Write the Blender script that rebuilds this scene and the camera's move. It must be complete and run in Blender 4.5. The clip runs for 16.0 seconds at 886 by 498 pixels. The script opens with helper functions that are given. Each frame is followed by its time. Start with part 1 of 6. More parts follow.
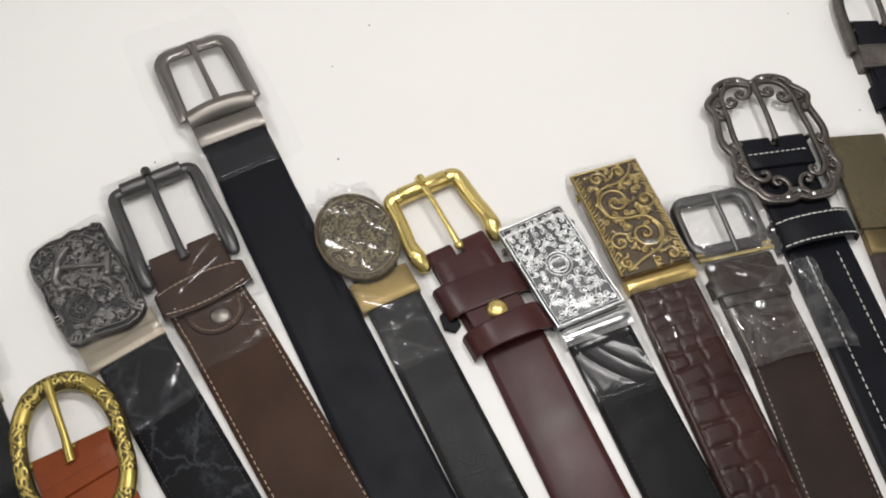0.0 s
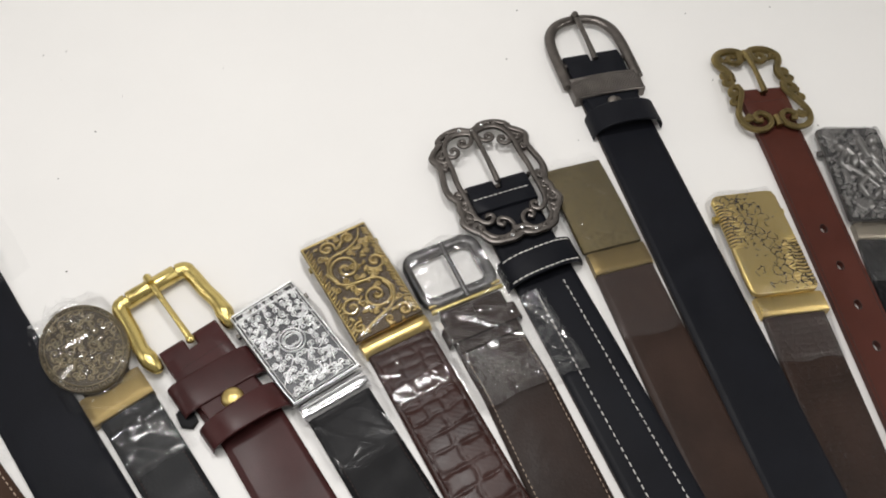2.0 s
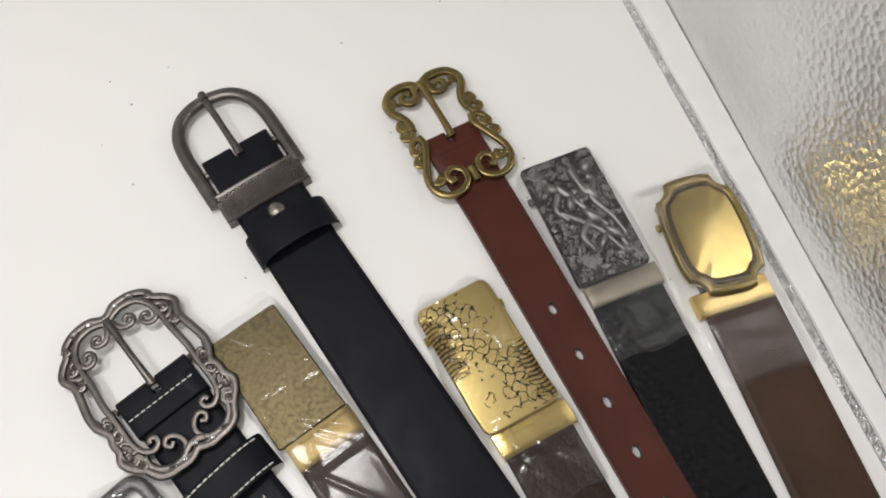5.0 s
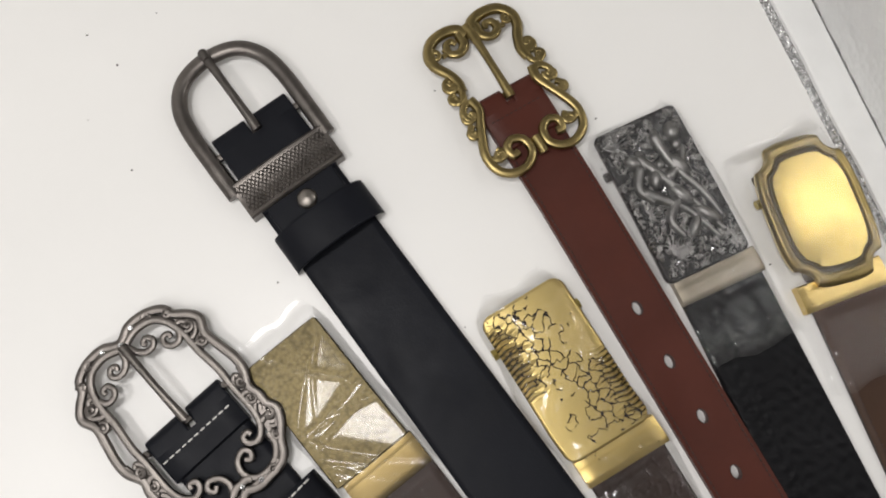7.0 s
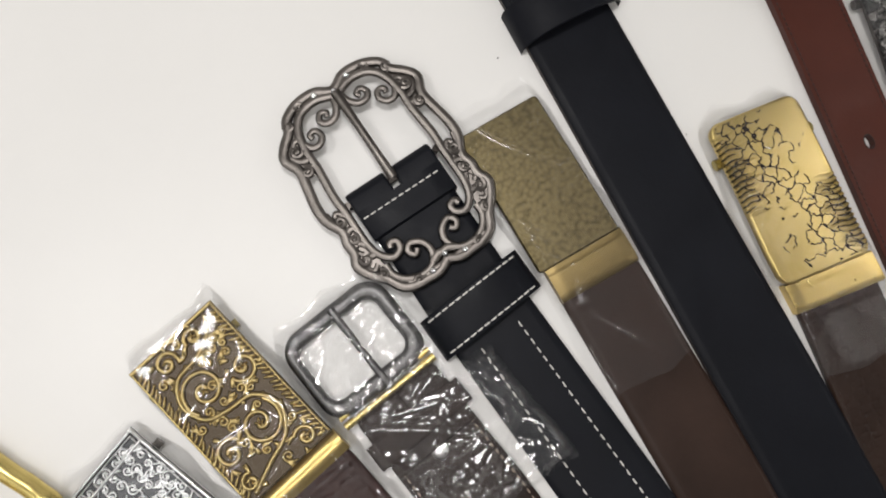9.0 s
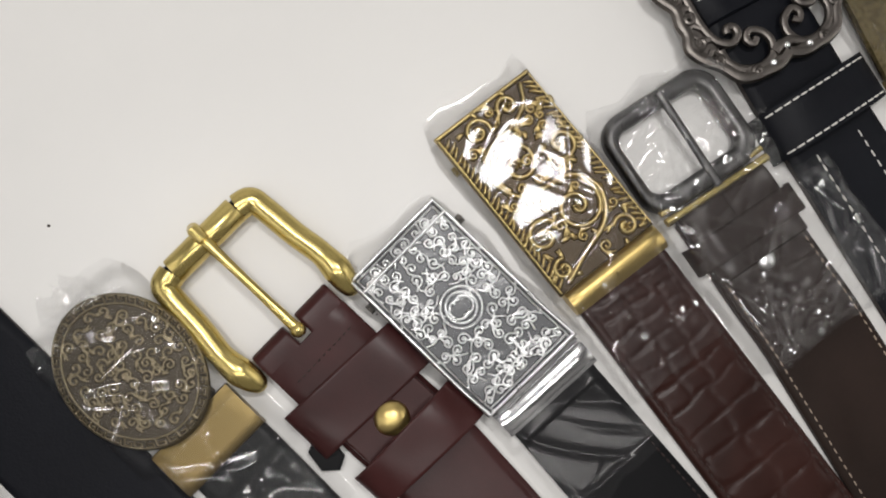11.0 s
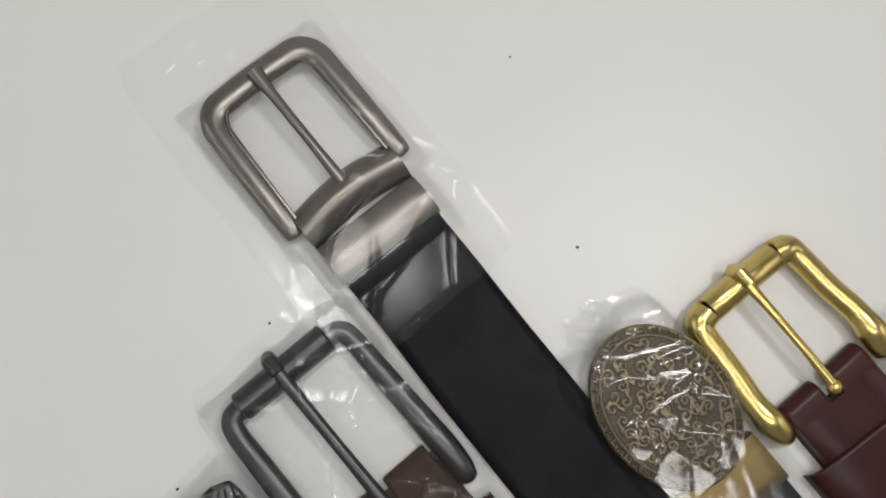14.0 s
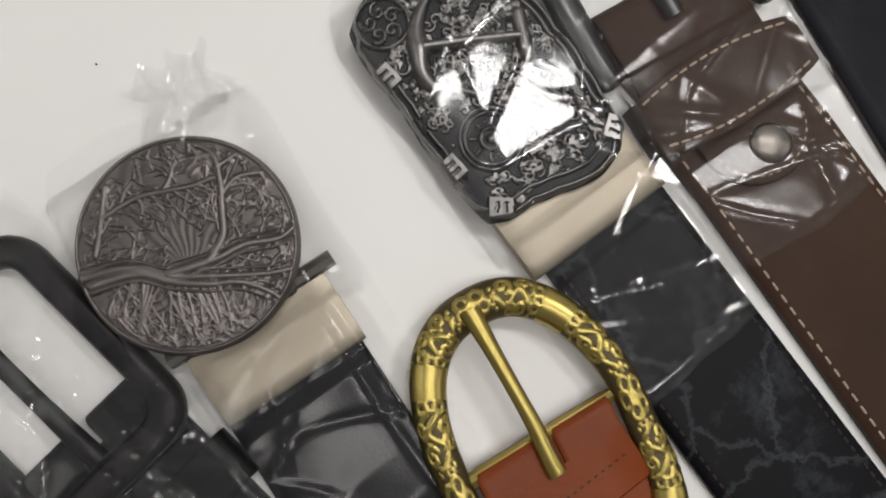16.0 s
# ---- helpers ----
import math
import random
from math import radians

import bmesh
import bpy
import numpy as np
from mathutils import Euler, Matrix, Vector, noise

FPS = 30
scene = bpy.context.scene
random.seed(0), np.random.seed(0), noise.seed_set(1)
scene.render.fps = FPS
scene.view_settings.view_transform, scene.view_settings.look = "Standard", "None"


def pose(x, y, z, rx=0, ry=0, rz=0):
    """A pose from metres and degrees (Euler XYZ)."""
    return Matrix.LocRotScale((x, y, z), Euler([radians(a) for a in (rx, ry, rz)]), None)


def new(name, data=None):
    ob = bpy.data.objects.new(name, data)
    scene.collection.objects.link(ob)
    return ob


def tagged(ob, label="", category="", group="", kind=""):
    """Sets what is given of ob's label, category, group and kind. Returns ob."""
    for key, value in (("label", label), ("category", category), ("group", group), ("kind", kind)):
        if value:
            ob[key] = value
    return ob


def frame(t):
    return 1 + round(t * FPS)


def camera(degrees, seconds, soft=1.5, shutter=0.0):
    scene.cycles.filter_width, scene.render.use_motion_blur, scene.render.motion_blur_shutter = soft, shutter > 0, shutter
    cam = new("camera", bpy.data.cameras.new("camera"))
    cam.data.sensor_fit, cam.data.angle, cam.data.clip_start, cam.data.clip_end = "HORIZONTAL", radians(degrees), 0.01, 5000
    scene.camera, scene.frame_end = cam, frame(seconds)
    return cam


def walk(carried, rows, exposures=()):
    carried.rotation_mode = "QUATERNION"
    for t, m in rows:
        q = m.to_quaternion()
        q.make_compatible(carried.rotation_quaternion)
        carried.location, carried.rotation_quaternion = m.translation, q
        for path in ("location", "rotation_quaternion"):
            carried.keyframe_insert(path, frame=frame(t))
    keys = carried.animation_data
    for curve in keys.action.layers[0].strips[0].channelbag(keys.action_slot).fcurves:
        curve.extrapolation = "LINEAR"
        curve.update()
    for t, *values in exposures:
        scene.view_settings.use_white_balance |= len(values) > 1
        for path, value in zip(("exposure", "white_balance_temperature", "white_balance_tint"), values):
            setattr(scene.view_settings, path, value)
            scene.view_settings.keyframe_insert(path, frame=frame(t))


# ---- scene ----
cam = camera(55.5, 16.0, soft=1.9)
PATH = [
    (0, 0.0110, 0.0130, 0.3760, 29.41, -1.75, 1.95),
    (0.5, 0.0412, 0.0109, 0.3755, 29.48, -2.32, -0.39),
    (1, 0.0612, 0.0095, 0.3754, 30.19, -2.41, -2.48),
    (1.5, 0.0831, 0.0117, 0.3778, 31.35, -2.27, -5.47),
    (2, 0.1054, 0.0117, 0.3869, 33.58, -1.57, -9.44),
    (2.5, 0.1240, 0.0065, 0.3938, 35.36, -1.30, -13.92),
    (3, 0.1413, 0.0019, 0.3909, 36.04, -1.22, -18.22),
    (3.5, 0.1695, 0.0129, 0.3931, 35.55, -0.80, -21.40),
    (4, 0.1978, 0.0411, 0.4020, 32.47, -0.53, -23.70),
    (4.2, 0.2116, 0.0626, 0.4010, 31.08, -0.39, -24.75),
    (6.3, 0.3029, 0.2462, 0.3409, 11.38, -0.75, -33.34),
    (6.5, 0.2979, 0.2483, 0.3410, 10.84, -0.83, -32.79),
    (7, 0.2807, 0.2510, 0.3447, 10.86, -0.47, -31.61),
    (7.5, 0.2580, 0.2474, 0.3352, 9.45, -0.82, -28.61),
    (8, 0.2361, 0.2454, 0.3315, 7.81, -0.75, -25.90),
    (8.2, 0.2276, 0.2438, 0.3308, 7.34, -0.90, -25.22),
    (10.3, 0.0815, 0.2139, 0.2844, 8.60, -4.63, -19.52),
    (10.5, 0.0722, 0.2122, 0.2821, 8.24, -4.18, -19.00),
    (11, 0.0503, 0.2068, 0.2701, 7.13, -3.01, -17.38),
    (11.5, 0.0264, 0.2016, 0.2615, 6.25, -2.30, -16.31),
    (12, -0.0070, 0.2063, 0.2542, 6.54, -2.18, -14.78),
    (12.5, -0.0378, 0.2174, 0.2556, 7.35, -2.38, -13.42),
    (13, -0.0598, 0.2271, 0.2554, 7.46, -2.73, -12.75),
    (13.5, -0.0874, 0.2426, 0.2597, 8.27, -2.71, -11.48),
    (14, -0.1043, 0.2448, 0.2584, 9.35, -2.68, -9.73),
    (14.5, -0.1221, 0.2234, 0.2403, 8.50, -1.89, -6.97),
    (15, -0.1425, 0.1880, 0.2186, 8.40, -2.36, -4.17),
    (15.5, -0.1578, 0.1554, 0.1999, 7.63, -3.93, -1.53),
    (16, -0.1780, 0.1342, 0.1908, 6.26, -3.75, 0.27),
]
EXPOSURES = [(0.0, -0.12), (3.0, -0.13), (6.5, -0.15), (8.0, -0.2), (10.5, -0.38), (11.3, -0.46), (12.5, -0.34), (13.0, -0.34), (13.5, -0.62), (14.0, -0.62), (14.5, -0.44), (15.0, -0.1), (15.5, -0.19), (16.0, -0.30)]
walk(cam, [(t, pose(x, y, z, rx, ry, rz)) for t, x, y, z, rx, ry, rz in PATH], EXPOSURES)

# ---- light: a photo light box, open at the front, with a LED panel under its unseen, added roof ----
world = bpy.data.worlds.new("room")
scene.world = world
world.use_nodes = True
world.node_tree.nodes["Background"].inputs["Color"].default_value = (1.0, 0.96, 0.92, 1)
world.node_tree.nodes["Background"].inputs["Strength"].default_value = 0.30


def area_lamp(name, x, y, z, sx, sy, watts, colour, rx=0, ry=0):
    data = bpy.data.lights.new(name, "AREA")
    data.shape, data.size, data.size_y, data.energy, data.color = "RECTANGLE", sx, sy, watts, colour
    ob = new(name, data)
    ob.matrix_world = pose(x, y, z, rx, ry, 0)
    return ob


area_lamp("led_panel", 0.20, 0.355, 0.70, 0.13, 0.10, 2.0, (1.0, 0.975, 0.955))
area_lamp("led_panel", -0.12, 0.385, 0.70, 0.12, 0.09, 1.4, (1.0, 0.975, 0.955))
area_lamp("led_strip", -0.02, 0.04, 0.71, 0.62, 0.04, 1.8, (1.0, 0.97, 0.945))


# ---- materials ----
def nodes_of(name):
    mat = bpy.data.materials.new(name)
    mat.use_nodes = True
    tree = mat.node_tree
    return mat, tree, tree.nodes["Principled BSDF"]


def add(tree, kind, **values):
    node = tree.nodes.new(kind)
    for key, value in values.items():
        node.inputs[key.replace("_", " ")].default_value = value
    return node


def coords(tree, kind="Object"):
    return tree.nodes.new("ShaderNodeTexCoord").outputs[kind]


def noise_fac(tree, scale, detail=4.0, rough=0.55, stretch=None):
    node = add(tree, "ShaderNodeTexNoise", Scale=scale, Detail=detail, Roughness=rough)
    place = coords(tree)
    if stretch:
        mapping = tree.nodes.new("ShaderNodeMapping")
        mapping.inputs["Scale"].default_value = stretch
        tree.links.new(place, mapping.inputs["Vector"])
        place = mapping.outputs["Vector"]
    tree.links.new(place, node.inputs["Vector"])
    return node.outputs["Fac"]


def ramp(tree, fac, a, b, lo=0.3, hi=0.7):
    node = tree.nodes.new("ShaderNodeValToRGB")
    node.color_ramp.elements[0].position, node.color_ramp.elements[1].position = lo, hi
    node.color_ramp.elements[0].color, node.color_ramp.elements[1].color = (*a, 1), (*b, 1)
    tree.links.new(fac, node.inputs["Fac"])
    return node.outputs["Color"]


def bump(tree, height, strength, distance, into, normal=None):
    node = add(tree, "ShaderNodeBump", Strength=strength, Distance=distance)
    tree.links.new(height, node.inputs["Height"])
    if normal:
        tree.links.new(normal, node.inputs["Normal"])
    if into:
        tree.links.new(node.outputs["Normal"], into.inputs["Normal"])
    return node.outputs["Normal"]


def shade(colour, k):
    return tuple(min(1.0, c * k) for c in colour)


def leather(name, colour, rough=0.45, grain=900.0, depth=0.35, vary=0.25, coat=0.0, spec=0.16):
    mat, tree, bsdf = nodes_of(name)
    big = noise_fac(tree, 28.0, 5.0, 0.6)
    tree.links.new(ramp(tree, big, shade(colour, 1 - vary), shade(colour, 1 + vary)), bsdf.inputs["Base Color"])
    fine = add(tree, "ShaderNodeTexVoronoi", Scale=grain)
    tree.links.new(coords(tree), fine.inputs["Vector"])
    n1 = bump(tree, fine.outputs["Distance"], depth, 0.00012, None)
    bump(tree, noise_fac(tree, grain * 0.22, 6.0, 0.65), depth, 0.00025, bsdf, n1)
    tree.links.new(ramp(tree, noise_fac(tree, 70.0), (rough - 0.08,) * 3, (rough + 0.08,) * 3), bsdf.inputs["Roughness"])
    bsdf.inputs["Specular IOR Level"].default_value = spec
    bsdf.inputs["Coat Weight"].default_value = coat
    bsdf.inputs["Coat Roughness"].default_value = 0.25
    return mat


def marble_leather(name):
    mat, tree, bsdf = nodes_of(name)
    warp = add(tree, "ShaderNodeTexNoise", Scale=45.0, Detail=6.0, Roughness=0.7)
    tree.links.new(coords(tree), warp.inputs["Vector"])
    mix = tree.nodes.new("ShaderNodeVectorMath")
    mix.operation = "MULTIPLY_ADD"
    mix.inputs[1].default_value = (0.022, 0.022, 0.022)
    tree.links.new(warp.outputs["Color"], mix.inputs[0])
    tree.links.new(coords(tree), mix.inputs[2])
    cell = tree.nodes.new("ShaderNodeTexVoronoi")
    cell.feature = "DISTANCE_TO_EDGE"
    cell.inputs["Scale"].default_value = 36.0
    tree.links.new(mix.outputs[0], cell.inputs["Vector"])
    vein = ramp(tree, cell.outputs["Distance"], (0.030, 0.033, 0.038), (0.0032, 0.0037, 0.0052), 0.0, 0.035)
    cloud = ramp(tree, noise_fac(tree, 55.0, 8.0, 0.75), (0.0, 0.0, 0.0), (0.055, 0.061, 0.072), 0.52, 0.88)
    both = tree.nodes.new("ShaderNodeMix")
    both.data_type, both.blend_type = "RGBA", "ADD"
    both.inputs["Factor"].default_value = 1.0
    tree.links.new(vein, both.inputs[6])
    tree.links.new(cloud, both.inputs[7])
    tree.links.new(both.outputs[2], bsdf.inputs["Base Color"])
    bsdf.inputs["Roughness"].default_value = 0.45
    bsdf.inputs["Specular IOR Level"].default_value = 0.12
    bump(tree, noise_fac(tree, 260.0, 5.0, 0.6), 0.25, 0.0003, bsdf)
    return mat


def metal(name, colour, rough=0.3, brushed=False, wear=0.06, metallic=1.0, even=False):
    mat, tree, bsdf = nodes_of(name)
    bsdf.inputs["Metallic"].default_value = metallic
    tree.links.new(ramp(tree, noise_fac(tree, 120.0, 5.0, 0.6), shade(colour, 1 - wear), shade(colour, 1 + wear)), bsdf.inputs["Base Color"])
    bsdf.inputs["Roughness"].default_value = rough
    if even:
        return mat
    tree.links.new(ramp(tree, noise_fac(tree, 240.0, 4.0), (max(0.05, rough - 0.03),) * 3, (rough + 0.03,) * 3), bsdf.inputs["Roughness"])
    if brushed:
        bump(tree, noise_fac(tree, 300.0, 3.0, 0.6, (14.0, 0.6, 1.0)), 0.012, 0.0002, bsdf)
    else:
        bump(tree, noise_fac(tree, 700.0, 3.0), 0.03, 0.0002, bsdf)
    return mat


def plain(name, colour, rough=0.5, vary=0.08, scale=60.0, depth=0.0, bscale=400.0):
    mat, tree, bsdf = nodes_of(name)
    tree.links.new(ramp(tree, noise_fac(tree, scale), shade(colour, 1 - vary), shade(colour, 1 + vary)), bsdf.inputs["Base Color"])
    bsdf.inputs["Roughness"].default_value = rough
    if depth:
        bump(tree, noise_fac(tree, bscale, 4.0), depth, 0.0005, bsdf)
    return mat


def clear_film(name, haze=0.05, gloss=0.07, crinkle=0.10, fine=130.0, rough=0.07):
    """Thin clear plastic: mostly see-through, with a sharp gloss and a little milky haze."""
    mat, tree, bsdf = nodes_of(name)
    out = tree.nodes["Material Output"]
    tree.nodes.remove(bsdf)
    see = add(tree, "ShaderNodeBsdfTransparent", Color=(0.985, 0.985, 0.985, 1))
    shine = add(tree, "ShaderNodeBsdfGlossy", Color=(1, 1, 1, 1), Roughness=rough)
    milk = add(tree, "ShaderNodeBsdfDiffuse", Color=(0.85, 0.85, 0.86, 1))
    wrinkles = noise_fac(tree, fine, 3.0, 0.5, (1.0, 0.45, 1.0))
    normal = bump(tree, wrinkles, crinkle, 0.0008, shine)
    rim = add(tree, "ShaderNodeLayerWeight", Blend=0.16)
    tree.links.new(normal, rim.inputs["Normal"])
    fac = tree.nodes.new("ShaderNodeMath")
    fac.operation = "MULTIPLY_ADD"
    fac.inputs[1].default_value, fac.inputs[2].default_value = 0.5, gloss
    tree.links.new(rim.outputs["Fresnel"], fac.inputs[0])
    a, b = tree.nodes.new("ShaderNodeMixShader"), tree.nodes.new("ShaderNodeMixShader")
    a.inputs[0].default_value = haze
    tree.links.new(see.outputs[0], a.inputs[1])
    tree.links.new(milk.outputs[0], a.inputs[2])
    tree.links.new(fac.outputs[0], b.inputs[0])
    tree.links.new(a.outputs[0], b.inputs[1])
    tree.links.new(shine.outputs[0], b.inputs[2])
    tree.links.new(b.outputs[0], out.inputs["Surface"])
    return mat


def hammered_silver(name, scale=300.0, depth=0.5):
    """Embossed reflective liner: small pebbled cells on a silvery foil."""
    mat, tree, bsdf = nodes_of(name)
    cell = add(tree, "ShaderNodeTexVoronoi", Scale=scale)
    tree.links.new(coords(tree), cell.inputs["Vector"])
    tree.links.new(ramp(tree, noise_fac(tree, 12.0), (0.70, 0.70, 0.70), (0.82, 0.82, 0.81)), bsdf.inputs["Base Color"])
    bsdf.inputs["Metallic"].default_value = 0.9
    bsdf.inputs["Roughness"].default_value = 0.3
    bump(tree, cell.outputs["Distance"], depth, 0.0012, bsdf)
    return mat


def pebbled(name, colour):
    """Antique brass with a fine pebbled grain and darker joints."""
    mat, tree, bsdf = nodes_of(name)
    cell = add(tree, "ShaderNodeTexVoronoi", Scale=620.0)
    tree.links.new(coords(tree), cell.inputs["Vector"])
    tree.links.new(ramp(tree, cell.outputs["Distance"], colour, shade(colour, 0.6), 0.35, 0.8), bsdf.inputs["Base Color"])
    bsdf.inputs["Metallic"].default_value = 1.0
    bsdf.inputs["Roughness"].default_value = 0.5
    bump(tree, cell.outputs["Distance"], 0.10, 0.0003, bsdf)
    return mat


def glitter(name):
    mat, tree, bsdf = nodes_of(name)
    cell = add(tree, "ShaderNodeTexVoronoi", Scale=900.0)
    tree.links.new(coords(tree), cell.inputs["Vector"])
    tree.links.new(ramp(tree, cell.outputs["Distance"], (0.18, 0.18, 0.18), (0.75, 0.75, 0.75), 0.2, 0.6), bsdf.inputs["Base Color"])
    bsdf.inputs["Metallic"].default_value = 0.8
    bsdf.inputs["Roughness"].default_value = 0.25
    bump(tree, cell.outputs["Distance"], 1.0, 0.001, bsdf)
    return mat


WHITE = plain("white_pvc", (0.80, 0.79, 0.77), 0.38, 0.015, 7.0, 0.03, 900.0)
WHITE_TRIM = plain("white_trim", (0.78, 0.78, 0.77), 0.5, 0.03)
LINER, GLITTER = hammered_silver("silver_liner"), glitter("glitter_foil")
BLACK = leather("black_leather", (0.0066, 0.0066, 0.0076), 0.44, 1100, 0.3, 0.2, 0.0, 0.10)
NAVY = leather("navy_black_leather", (0.0070, 0.0077, 0.0108), 0.46, 1300, 0.25, 0.2, 0.0, 0.11)
CHARCOAL = leather("charcoal_leather", (0.0099, 0.0105, 0.0116), 0.38, 700, 0.5, 0.2)
BROWN = leather("brown_leather", (0.0450, 0.0245, 0.0160), 0.5, 650, 0.5, 0.25, 0.0, 0.10)
DARK_BROWN = leather("dark_brown_leather", (0.0300, 0.0165, 0.0120), 0.45, 800, 0.35, 0.3)
ESPRESSO = leather("espresso_leather", (0.0225, 0.0135, 0.0105), 0.45, 700, 0.4, 0.25)
BURGUNDY = leather("burgundy_leather", (0.044, 0.0122, 0.0118), 0.38, 900, 0.2, 0.3, 0.12, 0.18)
CROC = leather("croc_leather", (0.0310, 0.0110, 0.0085), 0.36, 500, 0.2, 0.35, 0.08)
LIZARD = leather("lizard_leather", (0.026, 0.0145, 0.0105), 0.4, 500, 0.3, 0.35)
TAN = leather("orange_tan_leather", (0.190, 0.0430, 0.0115), 0.42, 700, 0.4, 0.2)
RUST = leather("rust_leather", (0.068, 0.0190, 0.0125), 0.42, 900, 0.2, 0.15)
COCOA = leather("cocoa_leather", (0.0520, 0.0275, 0.0170), 0.45, 700, 0.3, 0.25)
MARBLE = marble_leather("marbled_leather")
CREAM_EDGE = plain("raw_edge", (0.03, 0.02, 0.016), 0.7)
THREAD_WHITE = plain("white_thread", (0.72, 0.70, 0.66), 0.8)
THREAD_BROWN = plain("tan_thread", (0.42, 0.33, 0.25), 0.8)
THREAD_DARK = plain("dark_thread", (0.03, 0.015, 0.012), 0.8)
GOLD = metal("polished_brass", (0.64, 0.51, 0.19), 0.27, even=True)
GOLD_GROUND = metal("dark_gold_ground", (0.066, 0.047, 0.027), 0.45, metallic=0.6)
GOLD_SATIN = metal("satin_gold", (0.62, 0.475, 0.185), 0.34, wear=0.03, even=True)
GOLD_PANEL = metal("polished_gold_panel", (0.60, 0.455, 0.165), 0.22, wear=0.10, even=True)
GOLD_FLORAL = metal("aged_gold", (0.41, 0.315, 0.135), 0.38)
GOLD_CLIP = metal("gold_clip", (0.60, 0.45, 0.17), 0.3, True)
OLD_GOLD = metal("old_gold", (0.37, 0.292, 0.09), 0.33)
OLD_GOLD_DARK = metal("old_gold_recess", (0.075, 0.057, 0.022), 0.5, metallic=0.6)
BRONZE = metal("antique_bronze", (0.205, 0.172, 0.112), 0.4)
OLD_BRONZE = metal("yellow_bronze", (0.25, 0.192, 0.082), 0.33, wear=0.2)
BRONZE_DARK = metal("antique_bronze_recess", (0.07, 0.058, 0.042), 0.5, metallic=0.7)
BRASS_PLATE = metal("dull_brass", (0.20, 0.147, 0.062), 0.42)
BRASS_PEBBLED = pebbled("pebbled_brass", (0.165, 0.132, 0.066))
CRACK_FILL = plain("dark_crack_fill", (0.02, 0.012, 0.008), 0.95)
PEWTER = metal("pewter", (0.205, 0.199, 0.193), 0.4, wear=0.12)
WESTERN = metal("dark_western_pewter", (0.2, 0.192, 0.186), 0.34)
WESTERN_DARK = metal("dark_western_recess", (0.010, 0.010, 0.011), 0.55, metallic=0.4)
PEWTER_DARK = metal("pewter_recess", (0.03, 0.029, 0.029), 0.5, metallic=0.6)
TREE_METAL = metal("tree_pewter", (0.165, 0.147, 0.140), 0.42, wear=0.12)
TREE_DARK = metal("tree_pewter_recess", (0.108, 0.097, 0.092), 0.48, metallic=0.95, wear=0.12)
SILVER = metal("bright_silver", (0.82, 0.825, 0.83), 0.3)
SILVER_DARK = metal("silver_recess", (0.09, 0.0915, 0.095), 0.42, metallic=0.8)
NICKEL = metal("brushed_nickel", (0.215, 0.196, 0.176), 0.38, True)
STEEL = metal("antique_silver", (0.135, 0.122, 0.112), 0.37, wear=0.22)
GUNMETAL = metal("gunmetal", (0.085, 0.083, 0.083), 0.34)
DARK_STEEL = metal("dark_steel", (0.21, 0.195, 0.18), 0.34, True)
BLACK_METAL = metal("black_metal", (0.016, 0.015, 0.016), 0.38)
CHROME_CLIP = metal("chrome_clip", (0.74, 0.74, 0.75), 0.18, True)
CHAMPAGNE = metal("champagne_clip", (0.31, 0.272, 0.215), 0.46, True)
CRYSTAL = metal("crystal", (0.9, 0.9, 0.92), 0.06)
FILM, FILM_SOFT = clear_film("clear_film", 0.015, 0.030), clear_film("thin_clear_film", 0.008, 0.010, rough=0.15)
FILM_BAG = clear_film("loose_clear_bag", 0.018, 0.012, 0.15, 110.0, 0.11)
FILM_END = clear_film("crumpled_film_end", 0.05, 0.06, 0.3, 160.0, 0.1)
FILM_FAINT = clear_film("faint_clear_film", 0.018, 0.006, 0.12, 110.0, 0.12)
FILM_CREASED = clear_film("creased_clear_film", 0.016, 0.03, 0.2, 120.0, 0.1)
FILM_CRINKLED = clear_film("crinkled_clear_film", 0.030, 0.06, 0.4, 110.0)
ADDED_ROOF = plain("added_dark_roof", (0.10, 0.10, 0.10), 0.8)
INK = plain("dark_stamp", (0.008, 0.008, 0.009), 0.6)


# ---- mesh tools (lengths in millimetres) ----
class Shape:
    """Points and faces of one mesh, in millimetres; each face has the index of a material."""

    def __init__(self):
        self.points, self.faces, self.kinds = [], [], []

    def put(self, points, faces, kind=0):
        start = len(self.points)
        self.points += [tuple(float(c) for c in p) for p in points]
        self.faces += [tuple(start + i for i in f) for f in faces]
        self.kinds += [kind] * len(faces) if isinstance(kind, int) else list(kind)
        return self


def ring_faces(rows, count, closed=True):
    faces = []
    for r in range(rows - 1):
        for i in range(count if closed else count - 1):
            j = (i + 1) % count
            faces.append((r * count + i, r * count + j, (r + 1) * count + j, (r + 1) * count + i))
    return faces


